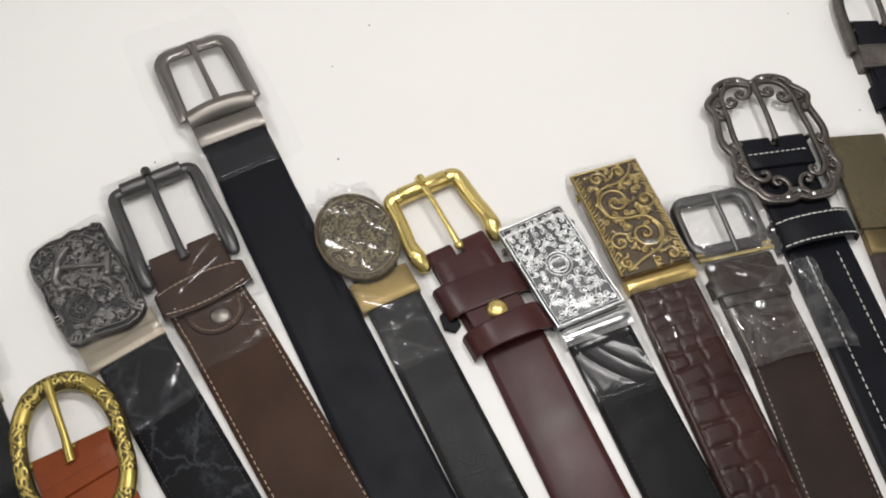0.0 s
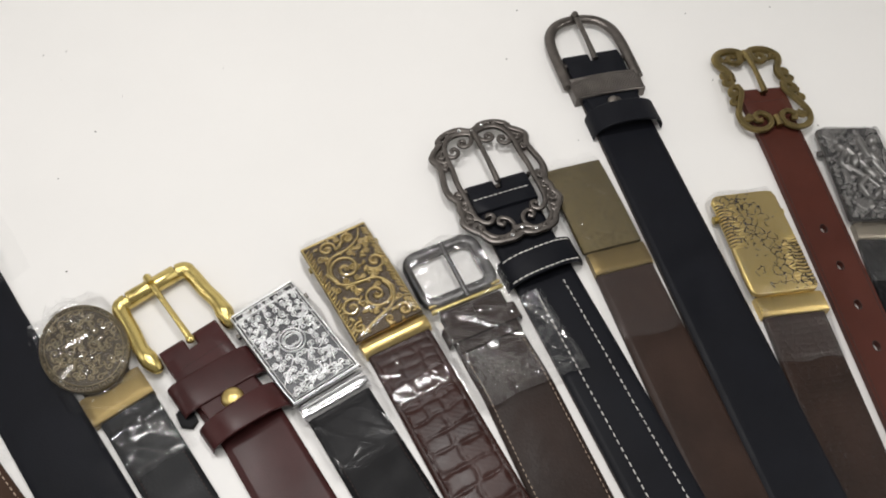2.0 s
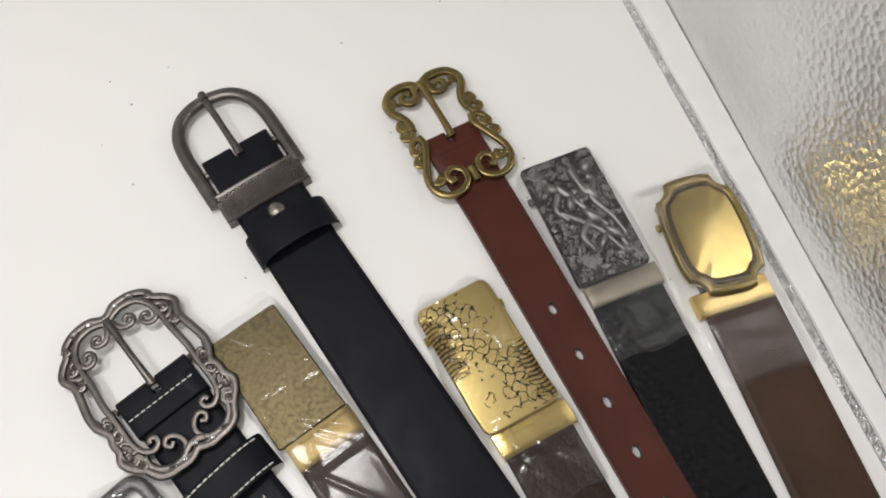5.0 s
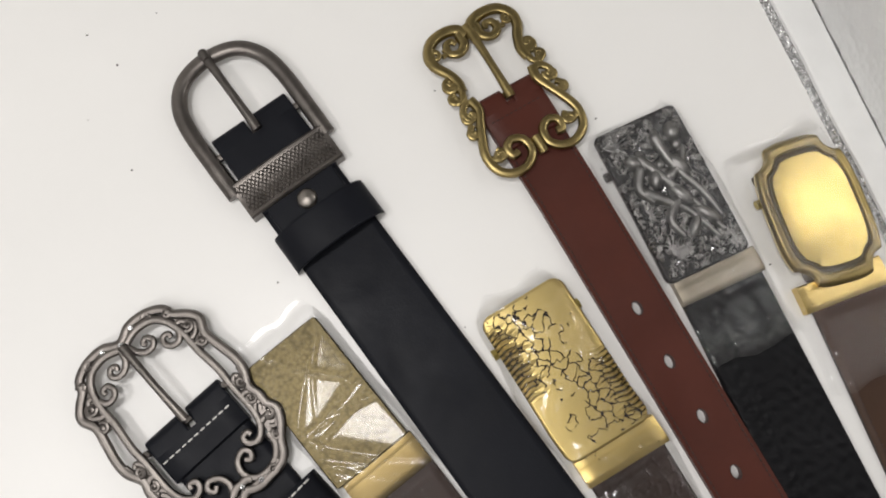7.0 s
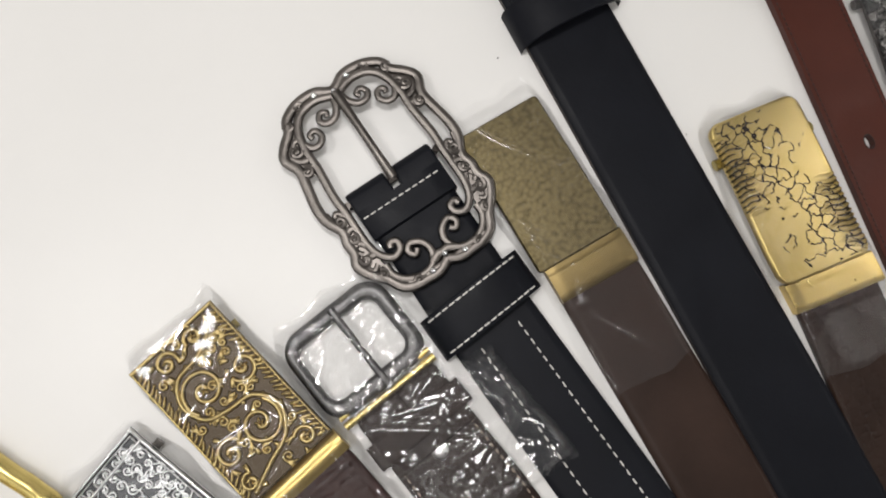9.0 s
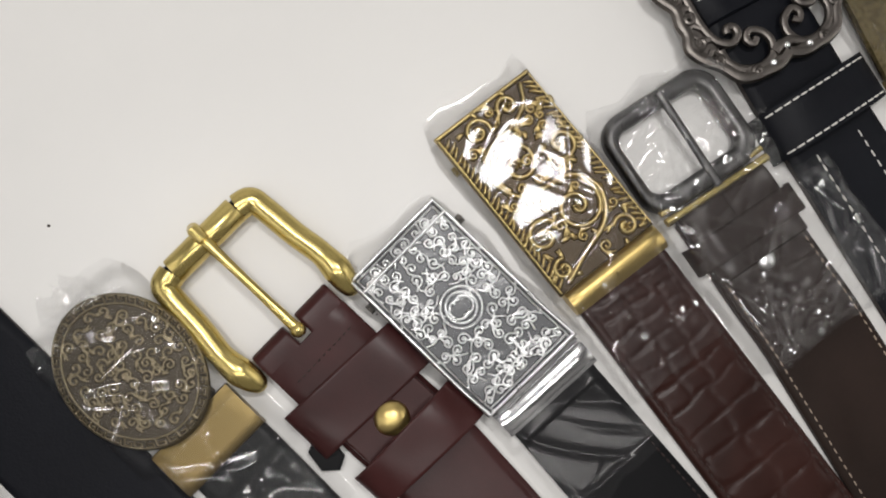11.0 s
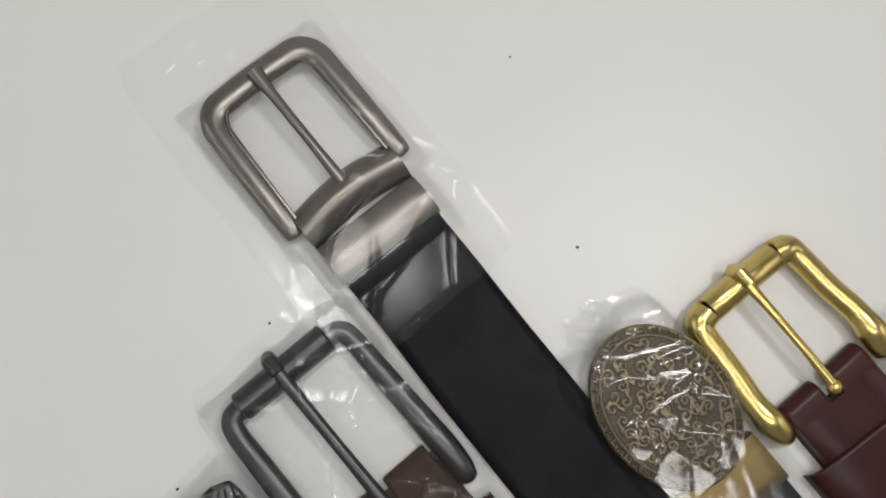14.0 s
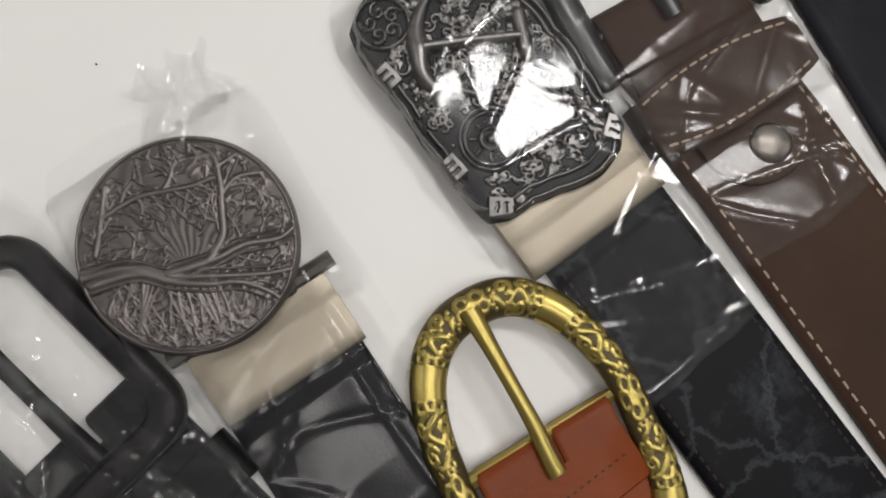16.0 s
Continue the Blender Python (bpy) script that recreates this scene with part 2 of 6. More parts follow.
def tube(s, path, radius, sides=8, closed=False, flat=1.0, kind=0):
    """A round or flattened bar along a path; radius may be one number or one for each point."""
    path = np.asarray(path, float)
    if path.shape[1] == 2:
        path = np.c_[path, np.zeros(len(path))]
    n = len(path)
    radii = np.full(n, radius, float) if np.isscalar(radius) else np.asarray(radius, float)
    ahead = np.roll(path, -1, 0) - np.roll(path, 1, 0) if closed else np.gradient(path, axis=0)
    ahead /= np.linalg.norm(ahead, axis=1)[:, None] + 1e-9
    side = np.cross(ahead, (0, 0, 1.0))
    weak = np.linalg.norm(side, axis=1) < 1e-3
    side[weak] = (1, 0, 0)
    side /= np.linalg.norm(side, axis=1)[:, None]
    up = np.cross(side, ahead)
    angles = np.linspace(0, 2 * np.pi, sides, endpoint=False)
    rows = path[:, None] + radii[:, None, None] * (np.cos(angles)[None, :, None] * side[:, None] + flat * np.sin(angles)[None, :, None] * up[:, None])
    faces = ring_faces(n, sides)
    if closed:
        faces += [((n - 1) * sides + i, (n - 1) * sides + (i + 1) % sides, (i + 1) % sides, i) for i in range(sides)]
    else:
        faces += [tuple(range(sides))[::-1], tuple((n - 1) * sides + i for i in range(sides))]
    return s.put(rows.reshape(-1, 3), faces, kind)


def inset(outline, by):
    p = np.asarray(outline, float)
    a, b = p - np.roll(p, 1, 0), np.roll(p, -1, 0) - p
    a /= np.linalg.norm(a, axis=1)[:, None] + 1e-9
    b /= np.linalg.norm(b, axis=1)[:, None] + 1e-9
    n = np.c_[-(a + b)[:, 1], (a + b)[:, 0]]
    n /= np.linalg.norm(n, axis=1)[:, None] + 1e-9
    cosine = np.clip((n * np.c_[-a[:, 1], a[:, 0]]).sum(1), 0.5, 1)[:, None]
    return p + n * by / cosine


def slab(s, outline, low, high, soft=0.5, kind=0):
    """A plate with a rounded upper edge; the outline runs anticlockwise."""
    p = np.asarray(outline, float)
    rings = [np.c_[p, np.full(len(p), low)], np.c_[p, np.full(len(p), high - soft)],
             np.c_[inset(p, soft * 0.3), np.full(len(p), high - soft * 0.3)], np.c_[inset(p, soft), np.full(len(p), high)], np.c_[inset(p, soft * 1.5), np.full(len(p), high + 0.01)]]
    n = len(p)
    return s.put(np.concatenate(rings), ring_faces(5, n) + [tuple(range(n))[::-1], tuple(4 * n + i for i in range(n))], kind)


def rounded(cx, cy, w, h, r, steps=5):
    r = min(r, w / 2 - 0.01, h / 2 - 0.01)
    out = []
    for qx, qy, a0 in ((1, -1, -90), (1, 1, 0), (-1, 1, 90), (-1, -1, 180)):
        for k in range(steps + 1):
            a = radians(a0 + 90 * k / steps)
            out.append((cx + qx * (w / 2 - r) + r * math.cos(a), cy + qy * (h / 2 - r) + r * math.sin(a)))
    return out


def frame_bar(s, outer, inner, low, high, soft=0.8, kind=0):
    """A flat ring between two outlines with as many points each, with rounded edges."""
    o, i = np.asarray(outer, float), np.asarray(inner, float)
    n = len(o)
    flat = lambda p, z: np.c_[p, np.full(n, z)]  # noqa: E731
    rings = [flat(o, low), flat(o, high - soft), flat(inset(o, 0.35 * soft), high - 0.3 * soft), flat(inset(o, soft), high),
             flat(inset(i, -soft), high), flat(inset(i, -0.35 * soft), high - 0.3 * soft), flat(i, high - soft), flat(i, low)]
    faces = ring_faces(8, n) + [(7 * n + k, 7 * n + (k + 1) % n, (k + 1) % n, k) for k in range(n)]
    return s.put(np.concatenate(rings), faces, kind)


def spiral(cx, cy, r0, r1, a0, turn, steps=26):
    """A scroll from radius r0 at a0 degrees, turning by turn degrees to radius r1."""
    out = []
    for k in range(steps + 1):
        f = k / steps
        a, r = radians(a0 + turn * f), r0 + (r1 - r0) * f
        out.append((cx + r * math.cos(a), cy + r * math.sin(a)))
    return out


def arc(points, steps=8, closed=False):
    """A smooth line through a few points (Catmull-Rom)."""
    p = [np.asarray(q, float) for q in points]
    n, out = len(p), []
    for i in range(n if closed else n - 1):
        a, b, c, d = (p[(i + k) % n] if closed else p[min(max(i + k, 0), n - 1)] for k in (-1, 0, 1, 2))
        for k in range(steps):
            t = k / steps
            out.append(0.5 * (2 * b + (c - a) * t + (2 * a - 5 * b + 4 * c - d) * t * t + (3 * b - a - 3 * c + d) * t**3))
    if not closed:
        out.append(p[-1])
    return np.array(out)


def dome(s, x, y, z, r, tall, kind=0, sides=16):
    rows = []
    for k in range(6):
        a = radians(90 * k / 5)
        rows += [(x + r * math.cos(a) * math.cos(2 * math.pi * i / sides), y + r * math.cos(a) * math.sin(2 * math.pi * i / sides), z + tall * math.sin(a)) for i in range(sides)]
    return s.put(rows, ring_faces(6, sides), kind)


class Belt:
    """One belt: an Empty on the sheet; local y runs from the tail to the buckle's top. Above the pivot the head is turned by some degrees."""

    def __init__(self, x, y, heading, label, pivot=40.0, turn=0.0, lift=0.0, shift=0.0):
        self.base = tagged(new("leather_belt"), label, "belt", "belts laid out side by side", "thing")
        self.base.matrix_world = pose(x / 1000, y / 1000, 0, 0, 0, heading)
        self.pivot, self.turn, self.lift, self.heading, self.oy, self.shift = pivot, radians(turn), lift, radians(heading), y, shift

    def bend(self, pts):
        p = np.array(pts, float)
        t = np.clip((p[:, 1] - self.pivot) / 25.0, 0, 1)
        a = self.turn * t * t * (3 - 2 * t) * (p[:, 1] > self.pivot)
        c, s, dy = np.cos(a), np.sin(a), p[:, 1] - self.pivot
        up = p[:, 1] > self.pivot
        x = np.where(up, c * p[:, 0] - s * dy + self.shift * t, p[:, 0])
        y = np.where(up, s * p[:, 0] + c * dy + self.pivot, p[:, 1])
        wy = self.oy + p[:, 1] * math.cos(self.heading)
        f = np.clip((95.0 - wy) / 50.0, 0, 1)
        return np.c_[x, y, p[:, 2] + self.lift * f * f * (3 - 2 * f)]

    def part(self, name, s, mats, label="", parent=None, smooth=True):
        mesh = bpy.data.meshes.new(name)
        mesh.from_pydata((self.bend(s.points) / 1000).tolist(), [], s.faces)
        for m in mats if isinstance(mats, (list, tuple)) else [mats]:
            mesh.materials.append(m)
        mesh.polygons.foreach_set("material_index", s.kinds)
        mesh.polygons.foreach_set("use_smooth", [smooth] * len(s.faces))
        mesh.validate()
        if smooth:
            mesh.set_sharp_from_angle(angle=radians(42))
        ob = new(name, mesh)
        ob.parent = parent or self.base
        return tagged(ob, label) if label else ob


def strap(belt, mats, y0, y1, w, low=0.3, high=3.8, relief=None, dx=2.0, dy=2.0, tip=0.0, name="strap", label="", crown=0.5, w1=None, kinds=None):
    """The leather strip between y0 and y1, with rounded edges, an optional relief (a function of x and y arrays) and a slight swell."""
    s = Shape()
    us = np.linspace(-1, 1, max(7, int(w / dx) + 1))
    us = np.sign(us) * np.abs(us) ** 0.85
    ys = np.linspace(y0, y1, max(3, int((y1 - y0) / dy) + 1))
    U, Y = np.meshgrid(us, ys)
    half = w / 2 + (0 if w1 is None else (w1 - w) / 2 * (Y - y0) / (y1 - y0))
    X = U * half
    edge = np.clip((half - np.abs(X)) / 1.6, 0, 1)
    Z = high - 1.3 * (1 - np.sqrt(1 - (1 - edge) ** 2)) - crown * U**2 * 0.5
    if relief:
        Z = Z + relief(X, Y) * np.clip(edge * 1.5, 0, 1)
    nx, ny = len(us), len(ys)
    top = np.stack([X, Y, Z], -1).reshape(-1, 3)
    faces = [(r * nx + i, r * nx + i + 1, (r + 1) * nx + i + 1, (r + 1) * nx + i) for r in range(ny - 1) for i in range(nx - 1)]
    s.put(top, faces)
    loop = [(X[0, i], Y[0, i]) for i in range(nx)] + [(X[r, -1], Y[r, -1]) for r in range(1, ny)] + [(X[-1, i], Y[-1, i]) for i in range(nx - 2, -1, -1)] + [(X[r, 0], Y[r, 0]) for r in range(ny - 2, 0, -1)]
    zs = [Z[0, i] for i in range(nx)] + [Z[r, -1] for r in range(1, ny)] + [Z[-1, i] for i in range(nx - 2, -1, -1)] + [Z[r, 0] for r in range(ny - 2, 0, -1)]
    n = len(loop)
    s.put([(*p, z) for p, z in zip(loop, zs)] + [(*p, low) for p in loop], [(i, n + i, n + (i + 1) % n, (i + 1) % n) for i in range(n)] + [tuple(n + i for i in range(n))[::-1]], 1)
    mats = mats if isinstance(mats, (list, tuple)) else [mats, CREAM_EDGE]
    return belt.part(name, s, mats, label)


def stitches(belt, path, mat, length=2.3, gap=1.1, thick=0.32, z=3.75, name="stitching", parent=None):
    """A row of short thread stitches along a path of points."""
    s, path = Shape(), np.asarray(path, float)
    seg = np.r_[0, np.cumsum(np.linalg.norm(np.diff(path[:, :2], axis=0), axis=1))]
    at = lambda d: np.array([np.interp(d, seg, path[:, 0]), np.interp(d, seg, path[:, 1]), z if path.shape[1] == 2 else np.interp(d, seg, path[:, 2])])  # noqa: E731
    d = 0.6
    while d + length < seg[-1]:
        tube(s, [at(d) - (0, 0, 0.3), at(d + 0.35), at(d + length - 0.35), at(d + length) - (0, 0, 0.3)], thick, 5)
        d += length + gap
    return belt.part(name, s, mat, "", parent)


def film(belt, x0, x1, y0, y1, body, seed=1, amp=1.2, folds=14, mat=None, edge=0.6, step=0.85, label="crinkled clear plastic sleeve", bunch=0.0, aside=0.0):
    """A loose clear sleeve draped over what lies under it: body(x, y) gives the height it rests on."""
    rng = np.random.default_rng(seed)
    xs, ys = np.linspace(x0, x1, int((x1 - x0) / step) + 1), np.linspace(y0, y1, int((y1 - y0) / step) + 1)
    X, Y = np.meshgrid(xs, ys)
    Z = body(X, Y)
    for k in range(int(folds * 1.5)):
        a, c = rng.uniform(-0.9, 0.9) + (np.pi / 2 if rng.random() < 0.4 else 0), rng.uniform(-0.55, 0.55, 2)
        px, py = (x0 + x1) / 2 + c[0] * (x1 - x0), (y0 + y1) / 2 + c[1] * (y1 - y0)
        along, across = (X - px) * np.cos(a) + (Y - py) * np.sin(a), -(X - px) * np.sin(a) + (Y - py) * np.cos(a)
        width, length = rng.uniform(0.4, 0.95) if k % 5 else rng.uniform(2.0, 3.6), rng.uniform(10, 38)
        bow = across + 0.007 * rng.uniform(-1, 1) * along**2
        Z = Z + amp * (0.62 if k % 4 else 0.8) * rng.uniform(0.25, 1.0) * np.exp(-np.abs(bow) / width) * np.exp(-((along / length) ** 2))
    rim = np.minimum(np.minimum(X - x0, x1 - X), np.minimum(Y - y0 + 3, y1 - Y + 1.5))
    Z = edge + (Z - edge) * np.clip(rim / 5.0, 0, 1) ** 0.6 + 0.25
    jag = np.interp(np.arange(len(xs)), np.linspace(0, len(xs) - 1, 7), rng.uniform(-1.5, 1.5, 7))
    Y = Y + jag[None, :] * np.clip(1 - (Y - y0) / 8, 0, 1)
    wob = np.interp(np.arange(len(ys)), np.linspace(0, len(ys) - 1, 9), rng.uniform(-1.2, 1.2, 9))
    X = X + wob[:, None] * (np.abs(X - (x0 + x1) / 2) / (x1 - x0) * 2) ** 2
    v = (Y - y0) / (y1 - y0)
    pinch = 1 - 0.16 * np.clip((v - 0.86) / 0.14, 0, 1) ** 2 * rng.uniform(0.6, 1.6)
    X = (x0 + x1) / 2 + (X - (x0 + x1) / 2) * pinch
    far = np.interp(np.arange(len(xs)), np.linspace(0, len(xs) - 1, 6), rng.uniform(-4.0, 2.0, 6))
    Y = Y + far[None, :] * np.clip((v - 0.8) / 0.2, 0, 1) ** 2
    nx, ny = len(xs), len(ys)
    s = Shape().put(np.stack([X, Y, Z], -1).reshape(-1, 3), [(r * nx + i, r * nx + i + 1, (r + 1) * nx + i + 1, (r + 1) * nx + i) for r in range(ny - 1) for i in range(nx - 1)])
    sleeve = belt.part("plastic_sleeve", s, mat or FILM, label)
    if bunch:
        # the bag's far end, gathered and crumpled
        u, w = np.meshgrid(np.linspace(-1, 1, 46), np.linspace(0, 1, 26))
        wide = (x1 - x0) / 2 * (0.62 + 0.12 * np.sin(w * 7 + seed) - 0.2 * w)
        ridge = sum(rng.uniform(0.3, 1.0) * np.abs(np.sin(u * rng.uniform(4, 13) + w * rng.uniform(-7, 7) + rng.uniform(0, 6))) ** 3 for _ in range(6))
        end_x = (x0 + x1) / 2 + aside + u * wide * 0.75 + 0.8 * np.sin(w * 9 + u * 5)
        end_y = y1 - 9 + w * (bunch + 9) * (1 - 0.25 * np.abs(np.sin(u * 4.1 + seed)) * w)
        end_z = 0.6 + 1.3 * ridge * (0.35 + 0.65 * np.sin(np.pi * np.clip(w, 0.05, 0.95)))
        e = Shape().put(np.stack([end_x, end_y, end_z], -1).reshape(-1, 3), [(r * 46 + i, r * 46 + i + 1, (r + 1) * 46 + i + 1, (r + 1) * 46 + i) for r in range(25) for i in range(45)])
        belt.part("gathered_end", e, FILM_END, "crumpled clear plastic end", sleeve)
    return sleeve


def drape(*blocks, tilt=(0.0, 0.0)):
    """Height over blocks (x0, x1, y0, y1, z) with sloping flanks, for film to rest on; tilt slopes the first block's top."""

    def body(X, Y):
        Z = np.full(X.shape, 0.3)
        for k, (x0, x1, y0, y1, z) in enumerate(blocks):
            if k == 0:
                z = z + tilt[0] * (X - (x0 + x1) / 2) + tilt[1] * (Y - (y0 + y1) / 2)
            gap = np.maximum(np.maximum(x0 - X, X - x1), np.maximum(y0 - Y, Y - y1))
            Z = np.maximum(Z, z * np.clip(1 - np.maximum(gap, 0) / 5.0, 0, 1))
        return Z

    return body


# ---- relief drawing ----
class Relief:
    """A height map over x and y arrays, on which raised strokes are laid."""

    def __init__(self, X, Y):
        self.X, self.Y, self.H, self.paint, self.slope = X, Y, np.zeros_like(X), None, 0.0

    def stroke(self, path, r, tall=1.0, r_end=None):
        p = np.asarray(path, float)[:, :2]
        n = len(p)
        for i in range(n - 1):
            ra = r if r_end is None else r + (r_end - r) * i / (n - 1)
            a, b = p[i], p[i + 1]
            lo, hi = np.minimum(a, b) - ra, np.maximum(a, b) + ra
            box = (self.X > lo[0]) & (self.X < hi[0]) & (self.Y > lo[1]) & (self.Y < hi[1])
            if not box.any():
                continue
            x, y = self.X[box] - a[0], self.Y[box] - a[1]
            d = b - a
            t = np.clip((x * d[0] + y * d[1]) / (d @ d + 1e-9), 0, 1)
            far = np.hypot(x - t * d[0], y - t * d[1]) / ra
            self.H[box] = np.maximum(self.H[box], tall * (ra / r) ** 0.5 * np.sqrt(np.clip(1 - far**2, 0, 1)))
        return self

    def blob(self, x, y, rx, ry, angle, tall):
        c, s = math.cos(radians(angle)), math.sin(radians(angle))
        u, v = ((self.X - x) * c + (self.Y - y) * s) / rx, (-(self.X - x) * s + (self.Y - y) * c) / ry
        self.H = np.maximum(self.H, tall * np.sqrt(np.clip(1 - u * u - v * v, 0, 1)))
        return self

    def vines(self, spots, r, tall, reach, side=1):
        """Bowed stems that tie each spot to its nearest earlier ones."""
        for i, (x, y) in enumerate(spots):
            near = sorted(spots[:i], key=lambda q: math.hypot(q[0] - x, q[1] - y))[:1]
            for k, (u, v) in enumerate(near):
                if math.hypot(u - x, v - y) < reach:
                    bow = 0.28 * (1 if (i + k) % 2 else -1)
                    mid = ((x + u) / 2 + bow * (v - y), (y + v) / 2 - bow * (u - x))
                    path = arc([(x, y), mid, (u, v)], 5)
                    path[:, 0] *= side
                    self.stroke(path, r, tall)
        return self

    def leaf(self, x, y, length, angle, r=0.8, tall=0.8, veins=3):
        for k in range(veins):
            a = radians(angle + (k - (veins - 1) / 2) * 24)
            self.stroke([(x, y), (x + length * 0.6 * math.cos(a), y + length * 0.6 * math.sin(a)), (x + length * math.cos(a * 1.02), y + length * math.sin(a * 1.02))], r, tall, r * 0.35)
        return self


def rect_grid(x0, x1, y0, y1, step):
    return np.meshgrid(np.linspace(x0, x1, int((x1 - x0) / step) + 1), np.linspace(y0, y1, int((y1 - y0) / step) + 1))


def plate_rect(belt, name, w, y0, y1, cx, draw, mats, top=9.0, thick=2.2, step=0.3, bow=0.6, level=0.3, corner=0.6, label="", turn=0.0):
    """A rectangular relief plate. draw(relief) lays the ornament; faces lower than level take the recess material; turn is the radius of its corners in plan."""
    X, Y = rect_grid(-w / 2, w / 2, y0, y1, step)
    rel = Relief(X, Y)
    draw(rel)
    v = (Y - (y0 + y1) / 2) / ((y1 - y0) / 2)
    u = X / (w / 2)
    rim = np.minimum(w / 2 - np.abs(X), np.minimum(Y - y0, y1 - Y))
    Z = top - bow * v * v - 0.35 * bow * u * u + rel.H + rel.slope - 0.9 * (1 - np.clip(rim / corner, 0, 1)) ** 2
    ny, nx = X.shape
    H = rel.H
    if turn:
        mid, half_h = (y0 + y1) / 2, (y1 - y0) / 2
        a = np.clip((np.abs(X) - w / 2 + turn) / turn, 0, 1)
        c = np.clip((np.abs(Y - mid) - half_h + turn) / turn, 0, 1)
        X, Y = X - np.sign(X) * turn * a * (1 - np.sqrt(1 - c * c / 2)), Y - np.sign(Y - mid) * turn * c * (1 - np.sqrt(1 - a * a / 2))
    faces, kinds = [], []
    for r in range(ny - 1):
        for i in range(nx - 1):
            faces.append((r * nx + i, r * nx + i + 1, (r + 1) * nx + i + 1, (r + 1) * nx + i))
            kinds.append(int(rel.paint[r, i]) if rel.paint is not None else 0 if H[r, i] + H[r + 1, i + 1] > 2 * level else 1)
    s = Shape().put(np.stack([X + cx, Y, Z], -1).reshape(-1, 3), faces, kinds)
    ring = [(0, i) for i in range(nx)] + [(r, nx - 1) for r in range(1, ny)] + [(ny - 1, i) for i in range(nx - 2, -1, -1)] + [(r, 0) for r in range(ny - 2, 0, -1)]
    n = len(ring)
    s.put([(X[q] + cx, Y[q], Z[q]) for q in ring] + [(X[q] + cx, Y[q], top - bow * v[q] ** 2 - thick) for q in ring],
          [(i, n + i, n + (i + 1) % n, (i + 1) % n) for i in range(n)] + [tuple(n + i for i in range(n))[::-1]], 0)
    return belt.part(name, s, mats, label)


def plate_polar(belt, name, radius, cx, cy, draw, mats, top=9.0, thick=4.0, rings=70, spokes=220, swell=1.0, level=0.3, label="", soft=0.05):
    """A round, oval or lobed relief plate; radius(angle) gives its outline."""
    angles = np.linspace(0, 2 * np.pi, spokes, endpoint=False)
    R = np.array([radius(a) for a in angles])
    f = np.linspace(0, 1, rings) ** 0.8
    F, A = np.meshgrid(f, angles, indexing="ij")
    X, Y = F * R[None] * np.cos(A), F * R[None] * np.sin(A)
    rel = Relief(X, Y)
    draw(rel)
    Z = top - swell * F**2 + rel.H - 1.2 * np.clip((F - 1 + soft) / soft, 0, 1) ** 2
    faces, kinds = [], []
    for r in range(rings - 1):
        for i in range(spokes):
            j = (i + 1) % spokes
            faces.append((r * spokes + i, (r + 1) * spokes + i, (r + 1) * spokes + j, r * spokes + j))
            kinds.append(int(rel.paint[r, i]) if rel.paint is not None else 0 if rel.H[r, i] + rel.H[r + 1, j] > 2 * level else 1)
    s = Shape().put(np.stack([X + cx, Y + cy, Z], -1).reshape(-1, 3), faces, kinds)
    last = np.c_[X[-1] + cx, Y[-1] + cy, Z[-1]]
    under = np.c_[X[-1] * 0.985 + cx, Y[-1] * 0.985 + cy, np.full(spokes, top - thick)]
    s.put(np.concatenate([last, under]), [(i, spokes + i, spokes + (i + 1) % spokes, (i + 1) % spokes) for i in range(spokes)] + [tuple(spokes + i for i in range(spokes))], 0)
    return belt.part(name, s, mats, label)


def clamp(belt, w, y0, y1, mat, cx=0.0, top=5.6, bulge=1.2, label="", name="clamp"):
    """The folded metal clamp that grips the strap's end, slightly bulged."""
    s = Shape()
    xs = np.linspace(-w / 2, w / 2, 15)
    prof = [(y0, 0.6), (y0, top - 0.6), (y0 + 0.7, top)] + [(y0 + (y1 - y0) * t, top + bulge * math.sin(math.pi * t)) for t in (0.25, 0.5, 0.75)] + [(y1 - 0.5, top), (y1, top - 0.7), (y1, 0.6)]
    rows = [[(x + cx, y, z - (0.5 if abs(x) > w / 2 - 0.1 else 0)) for y, z in prof] for x in xs]
    n = len(prof)
    s.put([p for row in rows for p in row], [(r * n + i, (r + 1) * n + i, (r + 1) * n + (i + 1) % n, r * n + (i + 1) % n) for r in range(len(xs) - 1) for i in range(n)] + [tuple(range(n)), tuple((len(xs) - 1) * n + i for i in range(n))[::-1]])
    return belt.part(name, s, mat, label)


def underbox(belt, w, y0, y1, low, high, mat, cx=0.0, name="backing"):
    return belt.part(name, slab(Shape(), rounded(cx, (y0 + y1) / 2, w, y1 - y0, 1.5), low, high, 0.4), mat)


